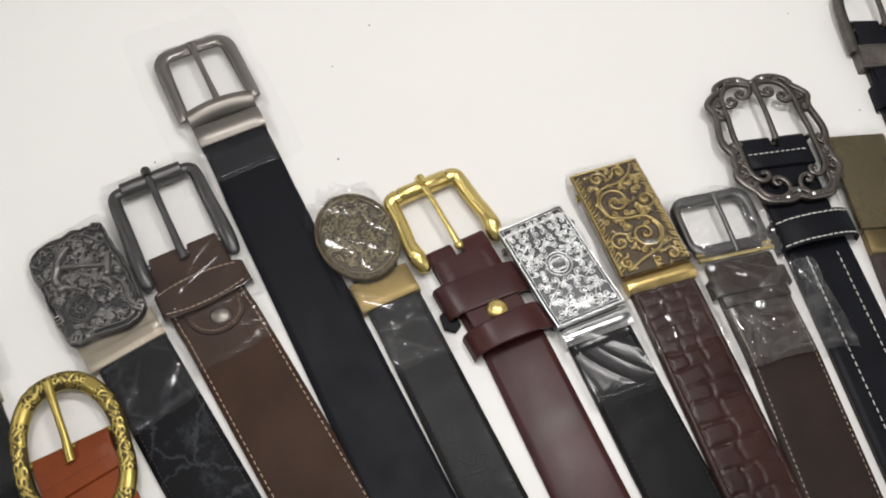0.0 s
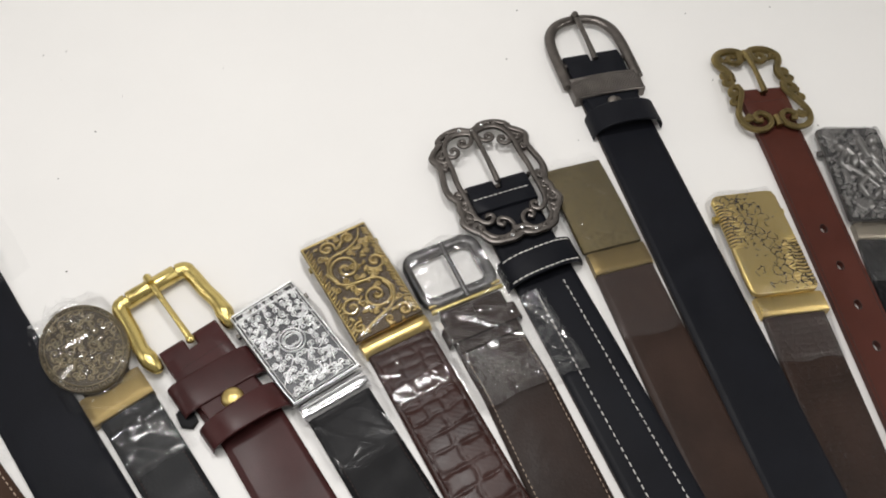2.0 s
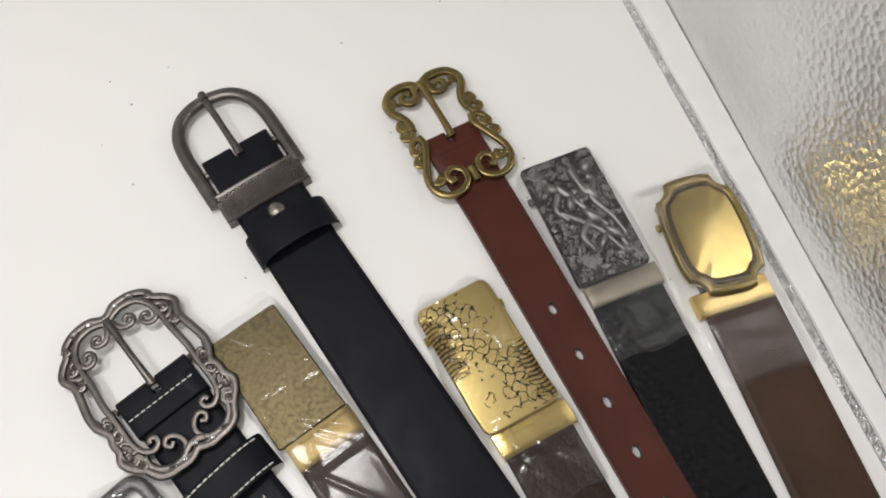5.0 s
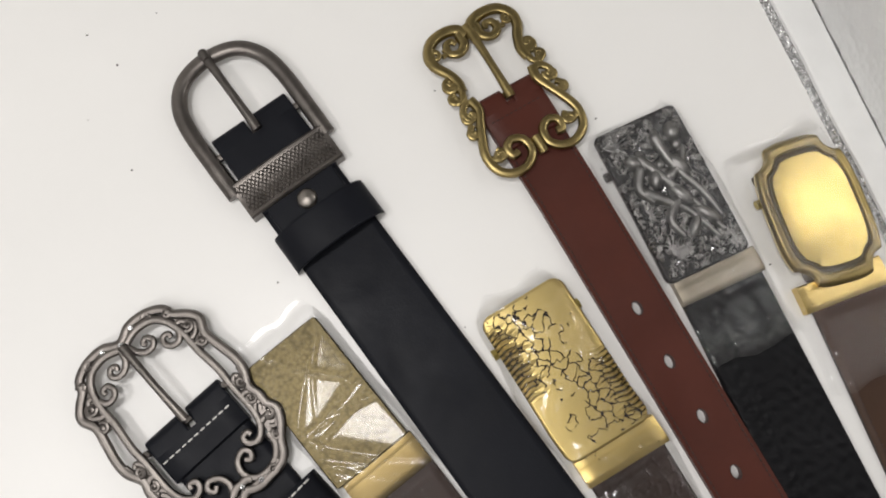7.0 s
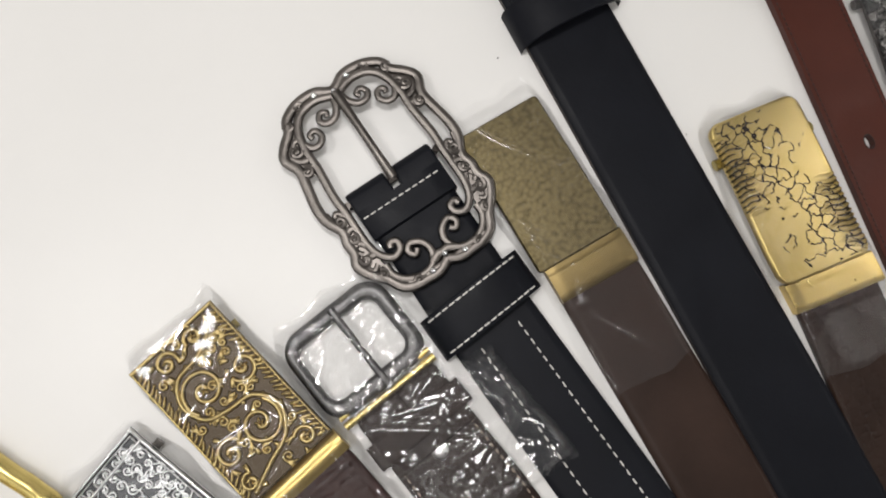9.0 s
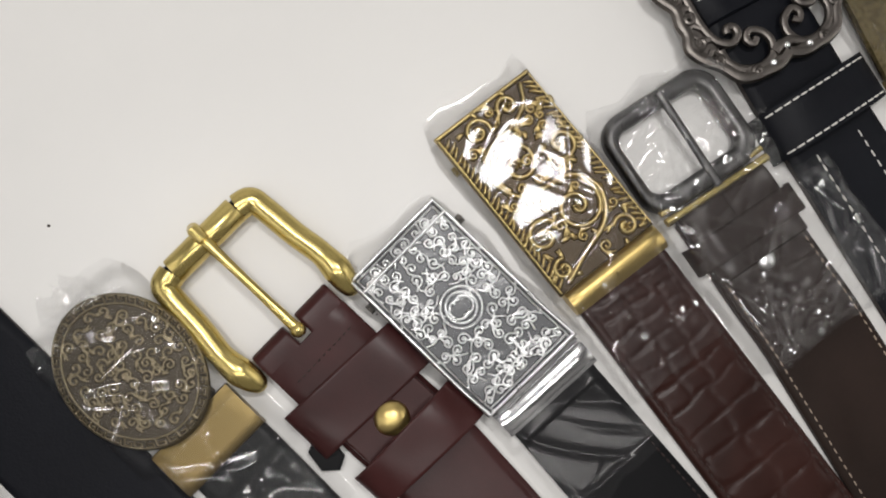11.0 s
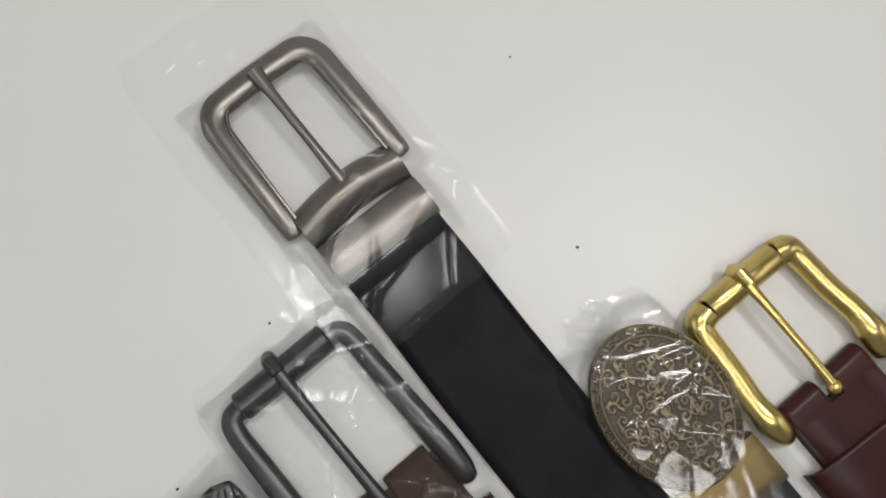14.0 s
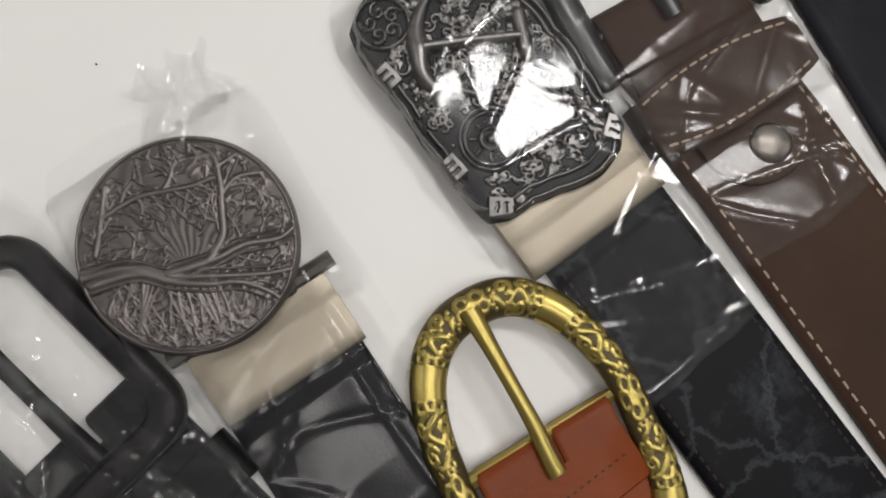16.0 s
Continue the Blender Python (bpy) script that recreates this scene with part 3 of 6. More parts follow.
def keeper(belt, w, y0, y1, mat, cx=0.0, z=3.6, tall=2.6, skew=0.0, name="keeper_loop", thick=1.6, label="", arch=14, lens=0.0):
    """A loop of leather round the strap: a band that rises over it and turns down at both edges."""
    s = Shape()
    xs = np.r_[-w / 2, np.linspace(-w / 2 + 0.3, -w / 2 + 2.5, 4), np.linspace(-w / 2 + 4, w / 2 - 4, 11), np.linspace(w / 2 - 2.5, w / 2 - 0.3, 4), w / 2]
    top = lambda x: z + tall * (1 - (abs(x) / (w / 2)) ** arch) ** 0.5 if abs(x) < w / 2 else 0.6  # noqa: E731
    rows = []
    for x in xs:
        h, dy, swell = top(x), skew * x / w, lens * (1 - (2 * x / w) ** 2)
        rows.append([(x + cx, y + dy + swell * (2 * (y - y0) / (y1 - y0) - 1), z_) for y, z_ in ((y0, max(0.5, h - thick)), (y0, h - 0.35), (y0 + 0.4, h - 0.05), (y0 + 1.1, h), ((y0 + y1) / 2, h + 0.02), (y1 - 1.1, h), (y1 - 0.4, h - 0.05), (y1, h - 0.35), (y1, max(0.5, h - thick)))])
    s.put([p for row in rows for p in row], [(r * 9 + i, (r + 1) * 9 + i, (r + 1) * 9 + (i + 1) % 9, r * 9 + (i + 1) % 9) for r in range(len(xs) - 1) for i in range(9)] + [tuple(range(9)), tuple((len(xs) - 1) * 9 + i for i in range(9))[::-1]])
    return belt.part(name, s, mat, label)


def fold(belt, w, y, mat, cx=0.0, r=3.4, slot=7.0, name="folded_end", depth=20.0, high=5.4):
    """The strap's end, folded over the buckle bar, with a slot for the prong."""
    s = Shape()
    for x0, x1 in ((-w / 2, -slot / 2), (slot / 2, w / 2)):
        rows = []
        for x in (x0, x0 + 0.5, x0 + 1.3, x1 - 1.3, x1 - 0.5, x1):
            sink = 0.4 if x in (x0, x1) else 0
            ring = [(x + cx, y - r + (r - sink) * math.cos(radians(a)), high - r + (r - sink) * math.sin(radians(a))) for a in range(-90, 91, 15)]
            ring += [(x + cx, y - 8.5, high - sink), (x + cx, y - 8.5, 0.8)]
            rows.append(ring)
        n = len(rows[0])
        s.put([p for row in rows for p in row], [(q * n + i, (q + 1) * n + i, (q + 1) * n + (i + 1) % n, q * n + (i + 1) % n) for q in range(5) for i in range(n)] + [tuple(range(n)), tuple(5 * n + i for i in range(n))[::-1]])
    xs = (-w / 2, -w / 2 + 0.5, -w / 4, 0, w / 4, w / 2 - 0.5, w / 2)
    rows = [[(x + cx, y - 8.5, high - (0.4 if abs(x) == w / 2 else 0)), (x + cx, y - depth + 0.6, high - (0.4 if abs(x) == w / 2 else 0)), (x + cx, y - depth, high - 0.7), (x + cx, y - depth, 0.8), (x + cx, y - 8.5, 0.8)] for x in xs]
    s.put([p for row in rows for p in row], [(q * 5 + i, q * 5 + (i + 1) % 5, (q + 1) * 5 + (i + 1) % 5, (q + 1) * 5 + i) for q in range(6) for i in range(5)] + [tuple(range(5))[::-1], tuple(30 + i for i in range(5))])
    return belt.part(name, s, mat)


def prong(belt, x, y0, y1, mat, z0=6.5, z1=8.0, r=1.5, arch=1.6, tip=1.7, loop=2.4, hub_w=None, name="prong"):
    """The buckle's tongue, from its hinge at y0 to its tip at y1, with a collar round the bar at its far end."""
    s = Shape()
    n = 14
    pts = [(x, y0 + (y1 - y0) * k / n, z0 + (z1 - z0) * k / n + arch * math.sin(math.pi * k / n)) for k in range(n + 1)]
    radii = [r * 1.15 - 0.25 * r * math.sin(math.pi * k / n) + (tip - r * 1.15) * max(0, (k - n + 3) / 3) for k in range(n + 1)]
    tube(s, pts, radii, 10, flat=0.75)
    return belt.part(name, s, mat)


def rivet(belt, x, y, z, r, mat, tall=1.6, label="", name="rivet", parent=None):
    return belt.part(name, dome(Shape(), x, y, z, r, tall), mat, label, parent)


# ---- the light box: white sheet, silver floor and walls ----
def solid(name, s, mats, label, smooth=True):
    mesh = bpy.data.meshes.new(name)
    mesh.from_pydata((np.array(s.points) / 1000).tolist(), [], s.faces)
    for m in mats if isinstance(mats, (list, tuple)) else [mats]:
        mesh.materials.append(m)
    mesh.polygons.foreach_set("material_index", s.kinds)
    mesh.polygons.foreach_set("use_smooth", [smooth] * len(s.faces))
    mesh.validate()
    mesh.set_sharp_from_angle(angle=radians(40))
    return tagged(new(name, mesh), label, name.split("_")[0], "", "structure")


def sheet_edge(y):
    return 457.2 + (y - 88.6) * 0.162


def wall_foot(y):
    return 473.4 + (y - 88.6) * 0.185


def box_shape(x0, x1, y0, y1, z0, z1):
    return Shape().put([(x, y, z) for z in (z0, z1) for x, y in ((x0, y0), (x1, y0), (x1, y1), (x0, y1))],
                       [(3, 2, 1, 0), (4, 5, 6, 7), (0, 1, 5, 4), (1, 2, 6, 5), (2, 3, 7, 6), (3, 0, 4, 7)])


def build_sheet():
    """White sheet: flat in front, swept up at the back."""
    ys = list(np.linspace(-300, 560, 22))
    prof = [(y, 0.0) for y in ys] + [(560 + 160 * math.sin(radians(a)), 160 - 160 * math.cos(radians(a))) for a in range(6, 91, 6)] + [(720, 400), (720, 760)]
    rows = []
    for y, z in prof:
        right = sheet_edge(min(y, 560.0))
        rows += [(x, y, z) for x in np.linspace(-410, right, 9)]
    n = len(prof)
    s = Shape().put(rows, [(r * 9 + i, r * 9 + i + 1, (r + 1) * 9 + i + 1, (r + 1) * 9 + i) for r in range(n - 1) for i in range(8)])
    under = [(x, y + (0.9 if z > 1 else 0), z - 0.9) for x, y, z in rows]
    s.put(under, [(r * 9 + i, (r + 1) * 9 + i, (r + 1) * 9 + i + 1, r * 9 + i + 1) for r in range(n - 1) for i in range(8)])
    edge = [r * 9 + 8 for r in range(n)]
    s.put([rows[e] for e in edge] + [under[e] for e in edge], [(i, n + i, n + i + 1, i + 1) for i in range(n - 1)])
    return solid("backdrop_sheet", s, WHITE, "smooth white plastic backdrop sheet swept up behind the belts")


build_sheet()
solid("floor", box_shape(-430, 640, -310, 760, -6, -0.95), GLITTER, "silver glitter foil floor of the light box")


def build_side_wall():
    s = Shape()
    ys = np.linspace(-300, 740, 40)
    rows = [[(wall_foot(y) + lean, y, z) for z, lean in ((-0.95, 0), (200, 6), (760, 24))] for y in ys]
    s.put([p for row in rows for p in row], [(r * 3 + i, r * 3 + i + 1, (r + 1) * 3 + i + 1, (r + 1) * 3 + i) for r in range(39) for i in range(2)])
    s.put([(x + 5, y, z) for row in rows for x, y, z in row], [(r * 3 + i, (r + 1) * 3 + i, (r + 1) * 3 + i + 1, r * 3 + i + 1) for r in range(39) for i in range(2)])
    solid("wall_east", s, LINER, "embossed silver liner wall of the light box")
    t = Shape()
    rows = []
    for y in np.linspace(-300, 735, 60):
        a, b = sheet_edge(y) + 5.0 + 0.4 * math.sin(y * 0.11), wall_foot(y) - 0.4
        rows.append([(a, y, -0.9), (a + 0.4, y, 0.5), (a + 1.5, y, 1.1), ((a + b) / 2, y, 1.4), (b, y, 1.5), (b, y, -0.9)])
    t.put([p for row in rows for p in row], [(r * 6 + i, (r + 1) * 6 + i, (r + 1) * 6 + (i + 1) % 6, r * 6 + (i + 1) % 6) for r in range(59) for i in range(6)])
    solid("trim", t, WHITE_TRIM, "white binding along the foot of the silver wall")


build_side_wall()
solid("wall_west", box_shape(-436, -431, -310, 760, -6, 790), LINER, "embossed silver liner wall of the light box")
solid("wall_north", box_shape(-430, 640, 755, 760, -0.9, 790), LINER, "embossed silver liner wall behind the sheet")
# unseen roof, added and kept dark so that metal and film reflect less
solid("ceiling", box_shape(-436, 640, -310, 760, 785, 790), ADDED_ROOF, "unseen dark roof added to darken reflections from above")


# ---- shared parts of the buckles ----
def tail_of(x, y, heading, to=-20.0):
    return -(y - to) / math.cos(radians(heading))


def edge_rows(belt, mat, y0, y1, w, inset_mm=2.2, z=3.55, **kw):
    for side in (-1, 1):
        stitches(belt, [(side * (w / 2 - inset_mm), y0), (side * (w / 2 - inset_mm), y1)], mat, z=z, **kw)


# ---- belt with a black pin buckle, in a sleeve ----
def belt_black_pin():
    b = Belt(-244, 115.5, 46, "black leather belt with a black pin buckle in clear plastic")
    strap(b, BLACK, -130, -6, 35)
    fold(b, 33, 0.5, BLACK, r=3.0, slot=5, depth=18)
    keeper(b, 42, -34, -22, BLACK, 0, 3.8, 2.8, 0, "keeper_loop")
    b.part("buckle_frame", frame_bar(Shape(), rounded(0, 13, 43, 60, 10, 6), rounded(0, 14, 29, 46, 5, 6), 2.0, 6.8, 2.2), BLACK_METAL, "black metal buckle frame")
    prong(b, -0.6, -9, 40, BLACK_METAL, 5.6, 7.4, 2.3, 0.8, 2.6)
    film(b, -26, 25, -42, 56, drape((-20, 20, -16, 44, 8.6), (-18, 18, -60, -10, 7.2)), 3, 1.6, 20)


# ---- belt with a round plate that shows a tree ----
def belt_tree():
    b = Belt(-193.5, 118.7, 34, "black leather belt with round pewter tree buckle in clear plastic")
    strap(b, BLACK, tail_of(0, 118.7, 34), 9, 34)
    clamp(b, 35, 7.5, 25, CHAMPAGNE, 0.6, 5.0, 0.12, "brushed champagne metal clamp")
    underbox(b, 27, 24, 60, 1.0, 8, PEWTER_DARK, -1.8)
    b.part("hinge_pin", tube(Shape(), [(-20, 26.5, 4.4), (21.5, 26.5, 4.4)], 1.9), DARK_STEEL)
    rng = random.Random(5)

    def draw(rel):
        def branch(x, y, a, length, r, depth, sway=16):
            pts = [(x, y)]
            for _ in range(5):
                a += rng.uniform(-sway, sway)
                x, y = x + length / 5 * math.cos(radians(a)), y + length / 5 * math.sin(radians(a))
                if math.hypot(x, y) > 22:
                    break
                pts.append((x, y))
            if len(pts) < 2:
                return
            rel.stroke(pts, r, 0.35 + 0.55 * r, r * 0.6)
            if depth > 0:
                for _ in range(2):
                    i = rng.randint(1, len(pts) - 1)
                    branch(*pts[i], a + rng.choice((-1, 1)) * rng.uniform(22, 60), length * rng.uniform(0.55, 0.8), r * 0.68, depth - 1)

        # furrows of bark and fine twigs in the ground
        spin, far = np.arctan2(rel.Y + 5, rel.X + 3), np.hypot(rel.X + 3, rel.Y + 5)
        rel.H = 0.16 + 0.06 * np.sin(30 * spin + 2.2 * np.sin(far * 0.5) + 0.9 * np.sin(3 * spin + far * 0.3)) * np.clip(far / 6, 0, 1)
        for k in range(120):
            a, r = 137.5 * k, 20.5 * math.sqrt((k + 3) / 123)
            branch(r * math.cos(radians(a)), r * math.sin(radians(a)), a + rng.uniform(-40, 40), 5.0, 0.34, 1, 22)
        # roots fan out below the trunk
        for k in range(17):
            f = k / 16
            branch(-14 + 15 * f, 0.5 - 10.5 * f, -148 + 62 * f, 11.5, 0.55, 2, 12)
        # branches along the limbs
        limbs = ([(-22, 5.5), (-13, 2.2), (-6.6, -3.9), (1.2, -9), (10, -14.2), (15.5, -16.5)],
                 [(-21, 3), (-12, 0.2), (-7, -5), (-1, -9.6), (5, -13), (9, -18), (10, -20.5)],
                 [(-6.5, -3.4), (3.1, -6), (10, -6.8), (16.5, -9.5), (20.5, -9.2)],
                 [(2, -5.6), (7, -3), (9.6, 1.2), (13, 7.7), (14.6, 13), (12.5, 17.5)],
                 [(11, 4.5), (16, 6.4), (21.4, 4.4)], [(13.6, 10.5), (18.8, 10.8)],
                 [(-12, 14), (-4, 14), (1.9, 12), (7.4, 9.9), (12, 9)], [(-17, 8), (-12, 14), (-8, 19.5)])
        for n, limb in enumerate(limbs):
            path = arc(limb, 7)
            rel.stroke(path, 1.25 if n < 4 else 0.8, 1.15 if n < 4 else 0.9, 0.6)
            if n < 3:
                rel.stroke(path + (0.9, 1.3), 0.5, 0.9, 0.3)
                rel.stroke(path - (0.8, 1.3), 0.5, 0.9, 0.3)
            for i in range(4, len(path) - 1, 3):
                d = math.degrees(math.atan2(*(path[i + 1] - path[i - 1])[::-1]))
                branch(*path[i], d + rng.choice((-1, 1)) * rng.uniform(30, 65), rng.uniform(4.5, 8), 0.5, 2)
        rel.stroke(spiral(0, 0, 22.9, 22.9, 0, 360, 90), 0.55, 0.7)

    plate_polar(b, "plate", lambda a: 23.6, -2.3, 44.7, draw, [TREE_METAL, TREE_DARK], 11.5, 6.5, 130, 420, 0.6, 0.22, "round pewter plate with a tree in relief")
    film(b, -27, 27, -34, 79, drape((-25, 22, 22, 68, 12.9), (-17, 17, 5, 26, 6.6), (-17, 17, -60, 10, 4.6)), 8, 1.1, 22, FILM_SOFT, bunch=9.0, aside=13.0)


# ---- orange belt with an ornate oval buckle, not wrapped ----
def belt_orange():
    b = Belt(-140.5, 105.2, 37, "orange tan leather belt with an ornate oval brass buckle", -10, -7)
    strap(b, TAN, tail_of(0, 104.6, 37), 8, 34, low=4.2, high=7.6)
    fold(b, 33.5, 10.8, TAN, r=3.6, slot=4.2, depth=22, high=8.8)
    stitches(b, [(-16, -4), (16, -4)], THREAD_DARK, z=8.7, length=1.2, gap=0.7, thick=0.25)
    rng = random.Random(2)
    n, m = 720, 88
    A, C = np.meshgrid(2 * np.pi * np.arange(n) / n, 2 * np.pi * np.arange(m) / m, indexing="ij")
    rel = Relief(A * 26.2, (C - np.pi / 2) * 4.2)
    run = 2 * math.pi * 26.2 / 4
    for quarter in range(5):
        mid = run * quarter
        # a five-petalled flower at the middle of each quarter
        for k in range(5):
            a = radians(72 * k + 18)
            px, py = mid + 2.3 * math.cos(a), 2.3 * math.sin(a)
            rel.stroke(spiral(px, py, 1.35, 1.35, 0, 360, 16), 0.46, 0.66)
        rel.blob(mid, 0, 0.8, 0.8, 0, 0.7)
        for side in (-1, 1):
            # beads, a vine and its alternating scrolls, and a palmette before the plain band
            for k in range(6):
                rel.blob(mid + side * (4.4 + 0.75 * (k % 2)), -2.4 + 0.95 * k, 0.5, 0.5, 0, 0.6)
            rel.stroke(arc([(mid + side * 5, -0.5), (mid + side * 8, 2.2), (mid + side * 11, -1.8), (mid + side * 14, 1.2)], 8), 0.52, 0.62)
            for dx, dy, r, a0, turn in ((7.2, -2.6, 2.0, 60, -430), (8.8, 3.3, 1.9, 250, 430), (11.6, 2.6, 2.1, 200, -430), (12.0, -3.4, 1.8, 90, 430)):
                sp = np.array(spiral(0, 0, r, 0.4, a0, turn, 22))
                rel.stroke(np.c_[mid + side * (dx + sp[:, 0]), dy + sp[:, 1]], 0.5, 0.66)
                rel.blob(mid + side * (dx + 1.9), dy + rng.uniform(-1.6, 1.6), 1.1, 0.6, side * rng.uniform(20, 70), 0.6)
            for k in (-1, 0, 1):
                rel.stroke(spiral(mid + side * (15.6 + 0.7 * (k == 0)), 2.1 * k, 1.25, 1.25, 0, 360, 16), 0.46, 0.66)
            rel.stroke([(mid + side * 14.4, -5), (mid + side * 15.2, 0), (mid + side * 14.4, 5)], 0.3, 0.55)
    plain_band = np.abs((np.degrees(A) % 90) - 45) < 8.0
    under = np.sin(C) < 0.02
    H = np.where(plain_band, 0.25, np.where(under, 0.3, rel.H))
    fat = (3.6 + 0.9 * np.abs(np.sin(A)) ** 2) - 0.1 + H * 0.45
    ox = 21.5 * np.sign(np.cos(A)) * np.abs(np.cos(A)) ** 0.86
    oy = 34.5 * np.sign(np.sin(A)) * np.abs(np.sin(A)) ** 0.9
    nx, ny = np.cos(A) / 21.5, np.sin(A) / 34.5
    k = np.hypot(nx, ny)
    pts = np.stack([ox + nx / k * fat * np.cos(C), 6.5 + oy + ny / k * fat * np.cos(C), 7.2 + 0.85 * fat * np.sin(C)], -1).reshape(-1, 3)
    faces = ring_faces(n, m) + [((n - 1) * m + j, (n - 1) * m + (j + 1) % m, (j + 1) % m, j) for j in range(m)]
    low = (H < 0.10).ravel()
    s = Shape().put(pts, faces, [1 if low[f[0]] and low[f[2]] else 0 for f in faces])
    b.part("buckle_frame", s, [OLD_GOLD, OLD_GOLD_DARK], "oval brass buckle frame chased with scrolls")
    u = Shape()
    tube(u, [(-20, 9, 6.2), (20, 9, 6.2)], 1.8)
    b.part("centre_bar", u, OLD_GOLD)
    prong(b, -0.8, 1.5, 41, OLD_GOLD, 9.6, 11.2, 1.9, 0.6, 2.4)


# ---- marbled belt with a western plate ----
def belt_western():
    b = Belt(-103.9, 127.4, 37, "navy marbled leather belt, dark western relief plate, clear plastic sleeve")
    strap(b, MARBLE, tail_of(0, 127.4, 37), 42, 34)
    edge_rows(b, THREAD_DARK, tail_of(0, 127.4, 37), 40, 34, 2.4, length=1.6, gap=0.8)
    clamp(b, 37.5, 41, 58, CHAMPAGNE, -1.5, 5.2, 0.12, "brushed champagne metal clamp")
    underbox(b, 28, 58, 104, 1.0, 7, PEWTER_DARK, -2)
    rng = random.Random(11)

    # the waved outline, by the angle from the plate's middle
    turns = (-180, -157, -140, -127, -119, -108, -96, -78, -65, -57, -46, -30, 0, 30, 46, 56, 66, 74, 82, 92, 103, 114, 127, 140, 152, 166, 180)
    reach = (21.2, 23.0, 27.6, 33.6, 33.2, 30.8, 31.0, 34.0, 34.2, 32.6, 26.6, 22.2, 19.2, 21.6, 26.8, 33.6, 33.4, 31.4, 32.4, 30.8, 32.6, 33.4, 32.8, 27.8, 23.6, 21.4, 21.2)

    def outline(a):
        return float(np.interp((math.degrees(a) + 180) % 360 - 180, turns, reach))

    def rim_line(k, a0, a1):
        return [(k * outline(radians(d)) * math.cos(radians(d)), k * outline(radians(d)) * math.sin(radians(d))) for d in np.linspace(a0, a1, 24)]

    def draw(rel):
        # low scrolls, strokes and dots that fill the ground
        for _ in range(620):
            x, y = rng.uniform(-17, 16), rng.uniform(-27, 27)
            if math.hypot(x + 8.6, y + 12) < 8.4:
                continue
            pick = rng.random()
            if pick < 0.35:
                rel.leaf(x, y, rng.uniform(1.4, 2.8), rng.uniform(0, 360), 0.36, rng.uniform(0.4, 0.7), rng.choice((2, 3, 4)))
            elif pick < 0.75:
                rel.stroke(spiral(x, y, rng.uniform(0.9, 1.8), 0.3, rng.uniform(0, 360), rng.choice((-1, 1)) * rng.uniform(260, 460), 18), 0.36, rng.uniform(0.4, 0.7))
            else:
                rel.blob(x, y, 0.6, 0.6, 0, 0.6)
        # wave hatching round the shank
        for k in range(7):
            for j in range(5):
                u, v = 1 + 1.9 * k, 12.5 - 3.0 * j - 0.9 * k
                rel.stroke([(u - 4, v + 1), (u - 3, v + 1.8), (u - 2, v + 1)], 0.36, 0.7)
        # rails round the rim between the lugs
        for a0, a1 in ((-172, -140), (-116, -70), (-50, -8), (-4, 44), (70, 116), (140, 176)):
            rel.stroke(rim_line(0.96, a0, a1), 0.65, 1.5)
            rel.stroke(rim_line(0.87, a0, a1), 0.5, 1.2)
        rel.stroke(rim_line(0.975, -180, 180), 0.5, 1.0)
        # the wheel
        rel.H[np.hypot(rel.X + 8.6, rel.Y + 12) < 7.6] = 0
        for r in (7.0, 5.9, 2.4):
            rel.stroke(spiral(-8.6, -12, r, r, 0, 360, 44), 0.38, 1.1)
        rel.blob(-8.6, -12, 1.1, 1.1, 0, 1.3)
        for k in range(8):
            a = radians(45 * k + 10)
            rel.stroke([(-8.6 + 3.4 * math.cos(a), -12 + 3.4 * math.sin(a)), (-8.6 + 4.7 * math.cos(a), -12 + 4.7 * math.sin(a))], 0.34, 0.7)
        # the ringed rosette
        rel.H[np.hypot(rel.X + 12.6, rel.Y - 23.5) < 6] = 0
        rel.stroke(spiral(-12.6, 23.5, 6.0, 6.0, 0, 360, 40), 0.5, 1.2)
        for k in range(5):
            rel.stroke(spiral(-12.6 + 2.9 * math.cos(1.257 * k), 23.5 + 2.9 * math.sin(1.257 * k), 2.1, 0.3, 72 * k, 400, 16), 0.42, 0.9)
        # the anchor: shank, stock, arms and flukes
        rel.stroke([(-9.2, 13.8), (0.5, 8.8), (10.6, 3.2)], 1.5, 2.6, 1.1)
        rel.stroke(arc([(13.6, 7.4), (11.6, 3.0), (9.6, -1.4)], 5), 1.9, 2.5, 1.9)
        rel.stroke(arc([(-9.6, 13.6), (-7.6, 17.6), (-3.4, 21.0), (0.2, 22.4)], 7), 2.7, 2.9, 0.5)
        rel.stroke(arc([(-9.6, 13.6), (-12.2, 9.0), (-11.8, 4.4), (-8.4, 0.6)], 7), 2.5, 2.9, 1.2)
        rel.stroke(arc([(-12.6, 2.2), (-8.8, 1.6), (-4.4, -3.4)], 6), 2.0, 2.7, 0.4)
        rel.stroke(arc([(-8.0, 4.6), (-7.2, 1.8), (-8.6, -0.6)], 6), 1.0, 2.2, 0.4)
        rel.blob(-9.8, 13.4, 2.6, 2.6, 0, 2.6)
        rel.stroke(spiral(4.5, 21.0, 3.2, 1.4, 200, -260, 20), 0.7, 1.3)
        # ropes
        for path in (arc([(12.4, 8.2), (8, 9.4), (3.4, 8.4), (-0.6, 6.2)], 9), arc([(10.5, -5), (13.4, -9), (13.8, -14), (12.6, -19), (13.2, -24)], 9), arc([(6.5, 27), (10.5, 23), (13.5, 17)], 8)):
            for k in range(0, len(path) - 2, 2):
                p, q = path[k], path[k + 2]
                rel.stroke([(p[0] - 0.8, p[1] + 0.6), (q[0] + 0.7, q[1] - 0.6)], 0.62, 1.6)
